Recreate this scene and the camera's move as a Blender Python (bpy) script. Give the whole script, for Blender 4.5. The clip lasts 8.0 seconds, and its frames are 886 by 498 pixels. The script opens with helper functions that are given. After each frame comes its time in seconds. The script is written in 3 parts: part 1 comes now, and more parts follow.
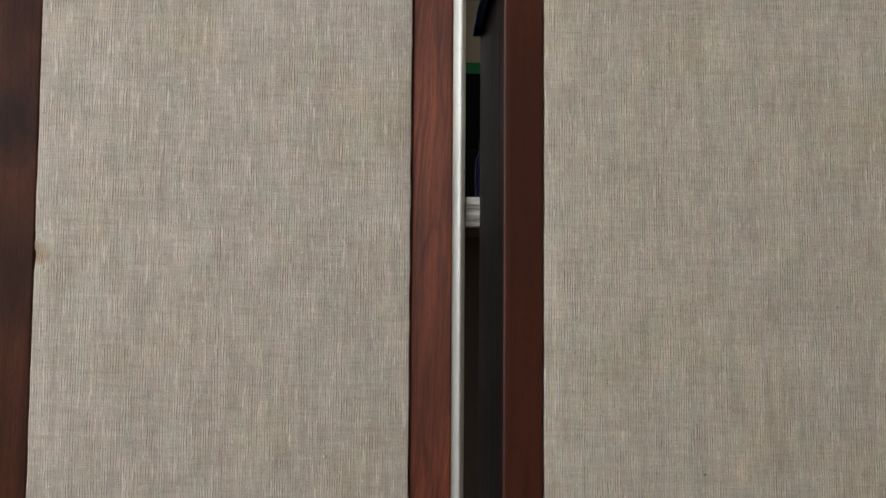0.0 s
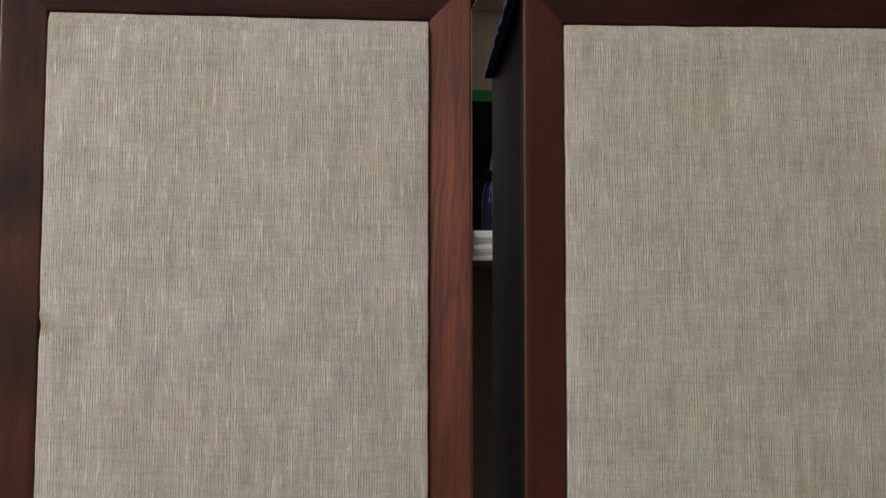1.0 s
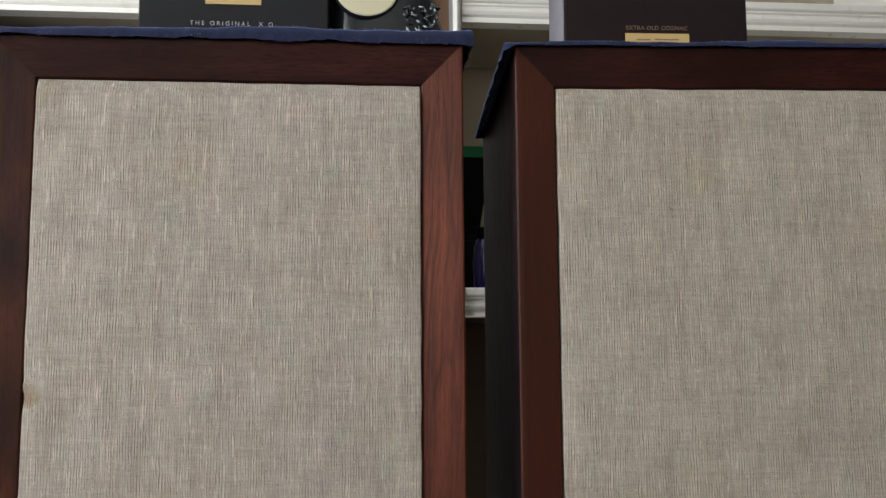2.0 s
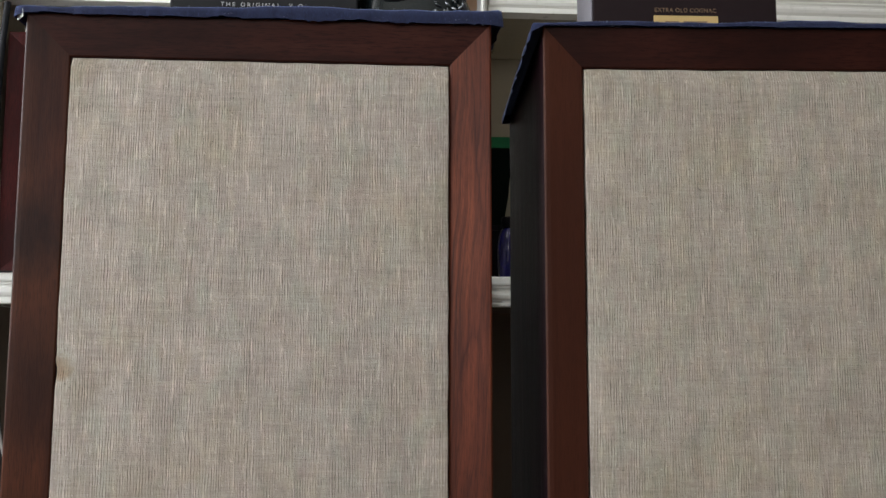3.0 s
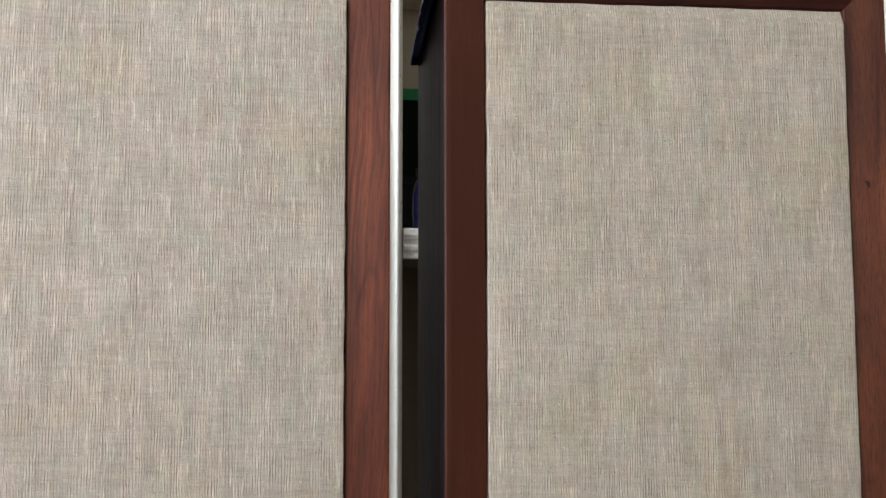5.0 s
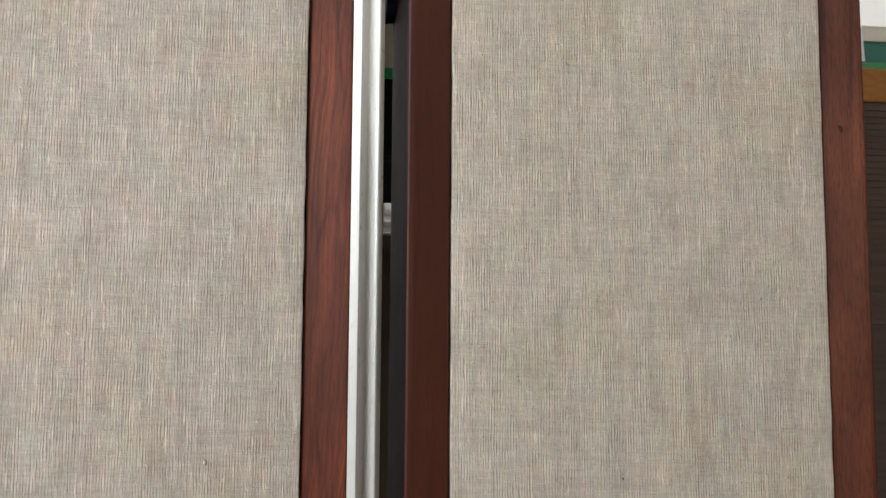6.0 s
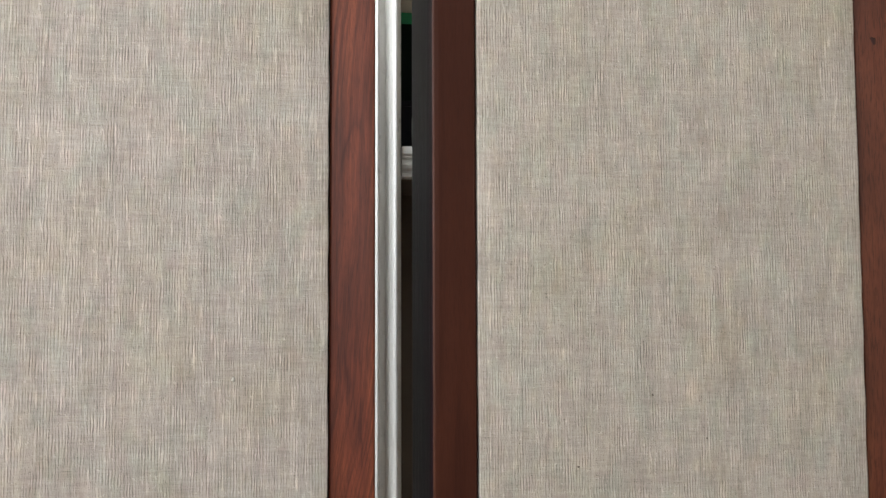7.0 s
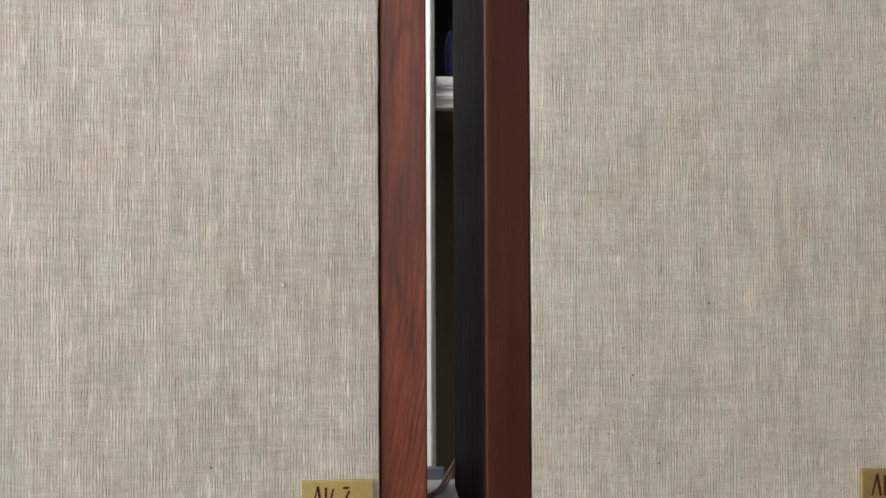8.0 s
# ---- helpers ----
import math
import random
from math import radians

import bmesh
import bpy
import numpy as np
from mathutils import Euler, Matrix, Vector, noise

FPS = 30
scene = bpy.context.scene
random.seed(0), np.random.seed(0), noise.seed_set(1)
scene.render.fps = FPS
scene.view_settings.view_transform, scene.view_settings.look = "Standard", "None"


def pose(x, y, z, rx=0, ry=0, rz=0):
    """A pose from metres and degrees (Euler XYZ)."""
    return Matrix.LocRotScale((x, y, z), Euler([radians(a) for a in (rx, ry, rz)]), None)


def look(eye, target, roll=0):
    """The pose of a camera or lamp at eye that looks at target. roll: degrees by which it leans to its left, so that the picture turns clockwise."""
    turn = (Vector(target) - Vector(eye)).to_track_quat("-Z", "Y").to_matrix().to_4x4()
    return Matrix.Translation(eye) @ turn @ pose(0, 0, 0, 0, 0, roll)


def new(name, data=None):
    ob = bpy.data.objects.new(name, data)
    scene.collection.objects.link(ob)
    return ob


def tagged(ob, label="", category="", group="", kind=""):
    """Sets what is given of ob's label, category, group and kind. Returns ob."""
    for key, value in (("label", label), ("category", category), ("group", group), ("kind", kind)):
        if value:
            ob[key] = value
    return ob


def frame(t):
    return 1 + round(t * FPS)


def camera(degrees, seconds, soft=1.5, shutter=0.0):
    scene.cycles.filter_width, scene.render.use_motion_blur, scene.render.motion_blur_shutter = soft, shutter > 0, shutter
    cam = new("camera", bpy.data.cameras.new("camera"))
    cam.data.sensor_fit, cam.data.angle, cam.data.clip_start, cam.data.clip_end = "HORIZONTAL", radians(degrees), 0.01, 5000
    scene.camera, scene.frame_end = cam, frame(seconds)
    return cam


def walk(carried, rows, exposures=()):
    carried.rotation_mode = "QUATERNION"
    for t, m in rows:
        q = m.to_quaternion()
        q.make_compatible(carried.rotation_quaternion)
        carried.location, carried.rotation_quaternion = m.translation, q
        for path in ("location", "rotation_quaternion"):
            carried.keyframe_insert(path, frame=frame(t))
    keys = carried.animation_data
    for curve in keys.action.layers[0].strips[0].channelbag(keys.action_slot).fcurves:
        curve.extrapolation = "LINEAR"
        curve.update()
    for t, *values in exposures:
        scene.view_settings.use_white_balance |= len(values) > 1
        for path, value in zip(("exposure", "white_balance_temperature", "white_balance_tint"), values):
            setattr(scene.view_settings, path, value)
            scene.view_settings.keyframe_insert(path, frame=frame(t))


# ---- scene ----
# ---- camera ----
cam = camera(50.8, 8.0)
# seconds, x, y, z, yaw, pitch, roll
ROWS = [
    (0.0, -0.0712, -0.0455, 1.1691, -4.445, 3.618, -0.401),
    (0.5, -0.0958, -0.0277, 1.1994, -4.653, 3.549, -0.833),
    (1.0, -0.0880, -0.0229, 1.2195, -4.726, 3.753, -0.066),
    (1.5, -0.0890, -0.0134, 1.2351, -5.465, 5.696, 0.265),
    (1.7, -0.0888, -0.0129, 1.2348, -5.326, 6.226, 0.404),
    (2.8, -0.0944, -0.0193, 1.2223, -4.910, 7.211, -0.199),
    (3.0, -0.0937, -0.0153, 1.2173, -3.995, 6.699, -0.130),
    (3.5, -0.1074, -0.0129, 1.2048, -3.036, 5.666, 0.255),
    (4.0, -0.0933, -0.0030, 1.1986, -3.901, 4.811, 0.327),
    (4.5, -0.0777, -0.0022, 1.1934, -6.662, 4.795, 0.519),
    (4.7, -0.0742, -0.0017, 1.1941, -7.646, 4.740, 0.549),
    (5.8, -0.0442, 0.0106, 1.1559, -9.003, 5.353, -0.405),
    (6.0, -0.0395, 0.0147, 1.1396, -8.484, 5.551, -0.364),
    (6.5, -0.0404, 0.0188, 1.1297, -8.057, 5.118, -0.075),
    (7.0, -0.0475, 0.0258, 1.1024, -7.633, 3.638, 0.214),
    (7.5, -0.0648, 0.0337, 1.0821, -7.277, 2.096, 0.321),
    (8.0, -0.0695, 0.0444, 1.0658, -6.527, 1.063, 0.235),
]
walk(cam, [(t, pose(x, y, z, 90 + pitch, roll, yaw)) for t, x, y, z, yaw, pitch, roll in ROWS], [(0.0, 0.01, 6600, 10), (0.5, -0.02, 6600, 10), (1.5, -0.08, 6500, 10), (4.0, -0.07, 6450, 10), (4.2, -0.06, 6450, 10), (4.45, 0.50, 6450, 10), (6.0, 0.46, 6500, 10), (6.5, 0.49, 6450, 10),
      (7.0, 0.53, 6400, 10), (7.5, 0.66, 6300, 10), (8.0, 0.58, 6350, 10)])

# ---- world and light ----
TABLE = 0.844            # height of the white table under the loudspeakers
SHELF = TABLE + 0.4963   # top of the middle shelf
world = bpy.data.worlds.new("sky")
scene.world = world
world.use_nodes = True
wn = world.node_tree
sky = wn.nodes.new("ShaderNodeTexSky")
sky.sky_type = "NISHITA"
sky.sun_disc = False
sky.sun_elevation, sky.sun_rotation = radians(40), radians(200)
wn.nodes["Background"].inputs["Strength"].default_value = 0.12
wn.links.new(sky.outputs[0], wn.nodes["Background"].inputs["Color"])

sun = new("sun", bpy.data.lights.new("sun", "SUN"))
sun.data.energy, sun.data.angle, sun.data.color = 2.5, radians(0.6), (1.0, 0.94, 0.86)
sun.matrix_world = look((3.0, 7.0, 7.0), (0, 0, 1))


def window_lamp(name, eye, target, width, height, power, color):
    lamp = new(name, bpy.data.lights.new(name, "AREA"))
    lamp.data.shape, lamp.data.size, lamp.data.size_y = "RECTANGLE", width, height
    lamp.data.energy, lamp.data.color = power, color
    lamp.matrix_world = look(eye, target)
    return lamp


window_lamp("window_light_west", (-1.57, -0.10, 1.75), (0, -0.10, 1.75), 2.75, 0.95, 56, (0.95, 0.975, 1.0))
window_lamp("window_light_south", (-0.6, -2.92, 1.9), (-0.6, 0, 1.9), 1.4, 1.0, 21, (1.0, 0.98, 0.95))


# ---- materials ----
def material(name):
    m = bpy.data.materials.new(name)
    m.use_nodes = True
    return m, m.node_tree, m.node_tree.nodes["Principled BSDF"]


def node(tree, kind, **inputs):
    n = tree.nodes.new(kind)
    for key, value in inputs.items():
        n.inputs[key.replace("_", " ")].default_value = value
    return n


def coords(tree, scale, rand=0.0):
    """Object coordinates, stretched, shifted by the object's own random number."""
    co = tree.nodes.new("ShaderNodeTexCoord")
    mp = tree.nodes.new("ShaderNodeMapping")
    mp.inputs["Scale"].default_value = scale
    if rand:
        info = tree.nodes.new("ShaderNodeObjectInfo")
        mul = tree.nodes.new("ShaderNodeMath")
        mul.operation = "MULTIPLY"
        mul.inputs[1].default_value = rand
        tree.links.new(info.outputs["Random"], mul.inputs[0])
        tree.links.new(mul.outputs[0], mp.inputs["Location"])
    tree.links.new(co.outputs["Object"], mp.inputs["Vector"])
    return mp.outputs[0]


def ramp(tree, fac, stops):
    r = tree.nodes.new("ShaderNodeValToRGB")
    els = r.color_ramp.elements
    while len(els) < len(stops):
        els.new(0.5)
    for el, (p, c) in zip(els, stops):
        el.position = p
        el.color = (*c, 1) if len(c) == 3 else c
    tree.links.new(fac, r.inputs[0])
    return r.outputs[0]


def mix(tree, fac, a, b, blend="MIX"):
    m = tree.nodes.new("ShaderNodeMix")
    m.data_type, m.blend_type = "RGBA", blend
    for sock, value in ((m.inputs[0], fac), (m.inputs[6], a), (m.inputs[7], b)):
        if hasattr(value, "is_linked"):
            tree.links.new(value, sock)
        elif isinstance(value, tuple):
            sock.default_value = (*value, 1)
        else:
            sock.default_value = value
    return m.outputs[2]


def maths(tree, op, a, b):
    m = tree.nodes.new("ShaderNodeMath")
    m.operation = op
    for sock, value in ((m.inputs[0], a), (m.inputs[1], b)):
        if hasattr(value, "is_linked"):
            tree.links.new(value, sock)
        else:
            sock.default_value = value
    return m.outputs[0]


def noise_tex(tree, vec, scale=1.0, detail=4.0, rough=0.55, distort=0.0):
    n = node(tree, "ShaderNodeTexNoise", Scale=scale, Detail=detail, Roughness=rough, Distortion=distort)
    tree.links.new(vec, n.inputs["Vector"])
    return n.outputs[0]


def bump(tree, bsdf, height, strength, distance):
    b = node(tree, "ShaderNodeBump", Strength=strength, Distance=distance)
    tree.links.new(height, b.inputs["Height"])
    tree.links.new(b.outputs[0], bsdf.inputs["Normal"])


def wood(name, grain, light, mid, dark, rough=0.46, blotch=0.65, gloss=0.22, figure=5.0, lines=0.0, slant=0.0, pores=0.75, stains=()):
    """Oiled wood, its grain along axis 0 (x) or 2 (z): broad figure, growth lines, streaks, open pores and stains.
    stains: (x, z, half width, half height, strength) of dark patches."""
    m, t, b = material(name)

    def along(across, length):
        v = [across, across, across]
        v[grain] = length
        return v

    pore = noise_tex(t, coords(t, along(1500.0, 95.0), 31.0), 1.0, 2, 0.55)
    streak = noise_tex(t, coords(t, along(260.0, 5.0), 19.0), 1.0, 4, 0.6, 1.1)
    broad = noise_tex(t, coords(t, along(38.0, 3.6), 17.0), 1.0, 3, 0.5, 1.2)
    bands = maths(t, "PINGPONG", maths(t, "MULTIPLY", broad, figure), 1.0)
    stain = noise_tex(t, coords(t, along(15.0, 6.5), 23.0), 1.0, 3, 0.5)
    fig = maths(t, "ADD", maths(t, "MULTIPLY", bands, 0.55), maths(t, "MULTIPLY", streak, 0.55))
    col = ramp(t, fig, [(0.10, dark), (0.42, mid), (1.0, light)])
    sep = t.nodes.new("ShaderNodeSeparateXYZ")
    t.links.new(coords(t, (1, 1, 1)), sep.inputs[0])
    if lines:
        # dark growth lines that bow across the board, leaning more towards its foot
        low = maths(t, "MAXIMUM", maths(t, "SUBTRACT", 0.36, sep.outputs["Z"]), 0.0)
        bow = maths(t, "SUBTRACT", maths(t, "MULTIPLY", sep.outputs["Z"], slant), maths(t, "MULTIPLY", maths(t, "MULTIPLY", low, low), slant * 5.0))
        bow = maths(t, "ADD", bow, maths(t, "MULTIPLY", noise_tex(t, coords(t, along(12.0, 7.0), 41.0), 1.0, 2, 0.5), 0.016))
        leant = t.nodes.new("ShaderNodeCombineXYZ")
        t.links.new(maths(t, "MULTIPLY", maths(t, "SUBTRACT", sep.outputs["X"], bow), 430.0), leant.inputs["X"])
        t.links.new(maths(t, "MULTIPLY", sep.outputs["Z"], 7.0), leant.inputs["Z"])
        line = ramp(t, noise_tex(t, leant.outputs[0], 1.0, 5, 0.68, 0.3), [(0.38, (0.0,) * 3), (0.68, (lines,) * 3)])
        col = mix(t, line, col, dark)
    col = mix(t, ramp(t, pore, [(0.50, (0.0,) * 3), (0.64, (pores,) * 3)]), col, tuple(c * 0.75 for c in dark))
    col = mix(t, ramp(t, stain, [(0.40, (blotch,) * 3), (0.60, (0, 0, 0))]), col, tuple(c * 0.6 for c in dark))
    for sx, sz, rx, rz, strength in stains:
        rag = maths(t, "MULTIPLY", maths(t, "SUBTRACT", noise_tex(t, coords(t, (45, 45, 30), 13.0), 1.0, 4, 0.6), 0.5), 1.6)
        dx = maths(t, "POWER", maths(t, "ABSOLUTE", maths(t, "MULTIPLY", maths(t, "SUBTRACT", sep.outputs["X"], sx), 1 / rx), 0.0), 2.0)
        dz = maths(t, "POWER", maths(t, "ABSOLUTE", maths(t, "MULTIPLY", maths(t, "SUBTRACT", sep.outputs["Z"], sz), 1 / rz), 0.0), 2.0)
        r = maths(t, "ADD", maths(t, "ADD", dx, dz), rag)
        col = mix(t, ramp(t, r, [(0.0, (strength,) * 3), (1.0, (0, 0, 0))]), col, tuple(c * 0.5 for c in dark))
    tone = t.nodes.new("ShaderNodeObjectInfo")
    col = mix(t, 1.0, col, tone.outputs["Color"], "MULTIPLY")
    t.links.new(col, b.inputs["Base Color"])
    t.links.new(ramp(t, streak, [(0.3, (rough + 0.1,) * 3), (0.7, (rough - 0.06,) * 3)]), b.inputs["Roughness"])
    b.inputs["Specular IOR Level"].default_value = gloss
    bump(t, b, maths(t, "SUBTRACT", streak, pore), 0.22, 0.0004)
    return m


def linen(name, light, mid, dark, stains=()):
    """Woven grille linen: upright ribs that come and go, cross threads where they fade, slubs, knots and faintly tinted yarns."""
    m, t, b = material(name)
    sep = t.nodes.new("ShaderNodeSeparateXYZ")
    t.links.new(coords(t, (1, 1, 1)), sep.inputs[0])

    def centred(tex, amount):
        return maths(t, "MULTIPLY", maths(t, "SUBTRACT", tex, 0.5), amount)

    # where the ribs stand out and where the cross threads do
    field = noise_tex(t, coords(t, (75, 75, 48), 5.0), 1.0, 4, 0.65)
    ribbed = ramp(t, field, [(0.40, (0.08,) * 3), (0.62, (1.0,) * 3)])
    crossed = ramp(t, field, [(0.38, (1.0,) * 3), (0.56, (0.12,) * 3)])
    # ribs about 2 mm apart, drifting and breaking
    drift = noise_tex(t, coords(t, (40, 40, 9), 9.0), 1.0, 2, 0.5)
    jog = noise_tex(t, coords(t, (260, 260, 70), 15.0), 1.0, 2, 0.5)
    px = maths(t, "ADD", maths(t, "MULTIPLY", sep.outputs["X"], 3100.0), maths(t, "MULTIPLY", drift, 9.0))
    px = maths(t, "ADD", px, maths(t, "MULTIPLY", jog, 6.2))
    rib = ramp(t, maths(t, "ADD", maths(t, "MULTIPLY", maths(t, "SINE", px, 0.0), 0.5), 0.5), [(0.0, (0.0,) * 3), (0.40, (0.62,) * 3), (1.0, (1.0,) * 3)])
    swell = noise_tex(t, coords(t, (420, 420, 60), 29.0), 1.0, 2, 0.6)
    rib = maths(t, "MULTIPLY", centred(rib, 1.0), maths(t, "MULTIPLY", ribbed, ramp(t, swell, [(0.34, (0.15,) * 3), (0.66, (1.0,) * 3)])))
    # cross threads in short dashes
    dash = ramp(t, noise_tex(t, coords(t, (95, 95, 620), 7.0), 1.0, 3, 0.6), [(0.50, (0.0,) * 3), (0.68, (1.0,) * 3)])
    cross = maths(t, "MULTIPLY", centred(noise_tex(t, coords(t, (70, 70, 900), 43.0), 1.0, 2, 0.5), 5.0), maths(t, "MULTIPLY", dash, crossed))
    # uneven yarns at several sizes
    weave = maths(t, "ADD", 0.5, maths(t, "ADD", maths(t, "MULTIPLY", rib, 0.74), maths(t, "MULTIPLY", cross, 0.15)))
    for scale, offset, amount in (((700, 700, 42), 13.0, 0.42), ((1400, 1400, 130), 21.0, 0.42), ((800, 800, 420), 33.0, 0.32), ((170, 170, 26), 27.0, 0.46),
                                  ((30, 30, 300), 11.0, 0.32), ((60, 60, 900), 39.0, 0.26), ((36, 36, 24), 51.0, 0.36)):
        weave = maths(t, "ADD", weave, centred(noise_tex(t, coords(t, scale, offset), 1.0, 3, 0.6), amount))
    slub = ramp(t, noise_tex(t, coords(t, (520, 520, 48), 57.0), 1.0, 2, 0.5), [(0.60, (0.0,) * 3), (0.72, (0.34,) * 3)])
    nub = ramp(t, noise_tex(t, coords(t, (430, 430, 340), 37.0), 1.0, 2, 0.5), [(0.65, (0.0,) * 3), (0.75, (0.26,) * 3)])
    pit = ramp(t, noise_tex(t, coords(t, (480, 480, 400), 61.0), 1.0, 2, 0.5), [(0.65, (0.0,) * 3), (0.77, (0.26,) * 3)])
    weave = maths(t, "SUBTRACT", maths(t, "ADD", weave, maths(t, "ADD", slub, nub)), pit)
    col = ramp(t, weave, [(0.02, dark), (0.50, mid), (1.0, light)])
    # yarns dyed a little warmer, greener or rosier
    for scale, offset, tint, amount in (((16, 16, 10), 3.0, (1.0, 0.97, 0.82), 0.50), ((60, 60, 34), 67.0, (0.92, 1.0, 0.98), 0.8),
                                        ((85, 85, 60), 71.0, (1.05, 0.95, 0.96), 0.4), ((110, 110, 70), 73.0, (1.02, 1.0, 0.86), 0.35)):
        fac = ramp(t, noise_tex(t, coords(t, scale, offset), 1.0, 3, 0.5), [(0.48, (0.0,) * 3), (0.68, (amount,) * 3)])
        col = mix(t, fac, col, mix(t, 1.0, col, tint, "MULTIPLY"))
    for sx, sz, rad, strength in stains:
        d = maths(t, "ADD", maths(t, "POWER", maths(t, "ABSOLUTE", maths(t, "SUBTRACT", sep.outputs["X"], sx), 0.0), 2.0),
                  maths(t, "POWER", maths(t, "ABSOLUTE", maths(t, "SUBTRACT", sep.outputs["Z"], sz), 0.0), 2.0))
        d = maths(t, "ADD", maths(t, "MULTIPLY", d, 1 / rad ** 2), centred(noise_tex(t, coords(t, (150, 150, 120), 79.0), 1.0, 3, 0.6), 1.4))
        col = mix(t, ramp(t, d, [(0.05, (strength,) * 3), (1.0, (0, 0, 0))]), col, mix(t, 1.0, col, (0.62, 0.50, 0.36), "MULTIPLY"))
    tone = t.nodes.new("ShaderNodeObjectInfo")
    col = mix(t, 1.0, col, tone.outputs["Color"], "MULTIPLY")
    t.links.new(col, b.inputs["Base Color"])
    b.inputs["Roughness"].default_value = 0.9
    b.inputs["Sheen Weight"].default_value = 0.12
    bump(t, b, weave, 0.8, 0.0008)
    return m


def paint(name, color, rough=0.45, mottled=0.06, grain=60.0, gloss=0.5):
    m, t, b = material(name)
    n = noise_tex(t, coords(t, (grain, grain, grain), 5.0), 1.0, 5, 0.6)
    s = noise_tex(t, coords(t, (6, 6, 3), 3.0), 1.0, 3, 0.5)
    lo = tuple(c * (1 - mottled * 2) for c in color)
    col = mix(t, ramp(t, s, [(0.35, (0, 0, 0)), (0.7, (1, 1, 1))]), color, lo)
    col = mix(t, ramp(t, n, [(0.55, (0, 0, 0)), (0.8, (0.5,) * 3)]), col, tuple(c * (1 - mottled * 3) for c in color))
    t.links.new(col, b.inputs["Base Color"])
    t.links.new(ramp(t, n, [(0.3, (rough + 0.1,) * 3), (0.7, (rough - 0.06,) * 3)]), b.inputs["Roughness"])
    b.inputs["Specular IOR Level"].default_value = gloss
    bump(t, b, n, 0.12, 0.0006)
    return m


def denim(name):
    m, t, b = material(name)
    twill = noise_tex(t, coords(t, (1400, 1400, 380), 9.0), 1.0, 3, 0.6)
    fade = noise_tex(t, coords(t, (130, 130, 40), 5.0), 1.0, 4, 0.65)
    col = ramp(t, twill, [(0.35, (0.013, 0.014, 0.032)), (0.6, (0.016, 0.020, 0.050)), (0.78, (0.040, 0.054, 0.115))])
    col = mix(t, ramp(t, fade, [(0.48, (0, 0, 0)), (0.70, (0.7,) * 3)]), col, (0.019, 0.027, 0.064))
    t.links.new(col, b.inputs["Base Color"])
    b.inputs["Roughness"].default_value = 0.95
    b.inputs["Specular IOR Level"].default_value = 0.2
    b.inputs["Sheen Weight"].default_value = 0.55
    b.inputs["Sheen Tint"].default_value = (0.35, 0.45, 0.9, 1)
    bump(t, b, twill, 0.6, 0.0006)
    return m


def metal(name, color, rough):
    m, t, b = material(name)
    b.inputs["Metallic"].default_value = 1.0
    n = noise_tex(t, coords(t, (300, 300, 300), 5.0), 1.0, 4, 0.6)
    s = noise_tex(t, coords(t, (120, 120, 120), 5.0), 1.0, 4, 0.6)
    col = mix(t, ramp(t, s, [(0.45, (0, 0, 0)), (0.8, (0.5,) * 3)]), color, tuple(c * 0.7 for c in color))
    t.links.new(col, b.inputs["Base Color"])
    t.links.new(ramp(t, n, [(0.3, (rough - 0.08,) * 3), (0.7, (rough + 0.14,) * 3)]), b.inputs["Roughness"])
    return m


def glass(name, color, rough=0.05):
    m, t, b = material(name)
    b.inputs["Base Color"].default_value = (*color, 1)
    b.inputs["Roughness"].default_value = rough
    b.inputs["Transmission Weight"].default_value = 0.85
    b.inputs["IOR"].default_value = 1.48
    return m


FLAX = ((0.624, 0.552, 0.480), (0.384, 0.333, 0.287), (0.177, 0.145, 0.118))
LINEN = linen("grille_linen", *FLAX)
STAINED_LINEN = linen("stained_grille_linen", *FLAX, stains=((-0.141, 0.366, 0.011, 0.8), (-0.128, 0.352, 0.020, 0.25), (-0.135, 0.592, 0.016, 0.35)))
FLECK = paint("dark_fleck", (0.12, 0.09, 0.065), 0.9)
STILE_WOOD = wood("walnut_upright", 2, (0.200, 0.064, 0.027), (0.130, 0.037, 0.016), (0.036, 0.010, 0.006), blotch=0.4, pores=0.55)
FIGURED_WOOD = wood("figured_walnut_upright", 2, (0.225, 0.070, 0.030), (0.150, 0.042, 0.019), (0.034, 0.010, 0.007), blotch=0.40, lines=0.80, slant=0.05, pores=0.38)
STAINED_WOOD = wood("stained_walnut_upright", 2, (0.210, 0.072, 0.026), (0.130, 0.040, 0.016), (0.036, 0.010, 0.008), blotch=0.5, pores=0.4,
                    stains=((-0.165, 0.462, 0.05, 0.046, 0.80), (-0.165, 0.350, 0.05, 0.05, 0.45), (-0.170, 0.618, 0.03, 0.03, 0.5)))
EVEN_WOOD = wood("even_walnut_upright", 2, (0.155, 0.050, 0.026), (0.130, 0.040, 0.020), (0.085, 0.024, 0.013), blotch=0.30, pores=0.35, figure=3.0)
# rails darker than the uprights: shade of the down-facing slope, put into colour
SHADED_RAIL_WOOD = wood("shaded_walnut_level", 0, (0.054, 0.0155, 0.0100), (0.040, 0.0105, 0.0070), (0.018, 0.005, 0.004), gloss=0.12)
# near-black purple walnut: the shade between the cabinets is in the colour
SHADED_PANEL_WOOD = wood("shaded_walnut_side", 2, (0.0300, 0.0120, 0.0170), (0.0240, 0.0095, 0.0140), (0.0130, 0.0060, 0.0090), rough=0.34, gloss=0.0007)
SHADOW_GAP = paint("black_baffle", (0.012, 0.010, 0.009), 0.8)
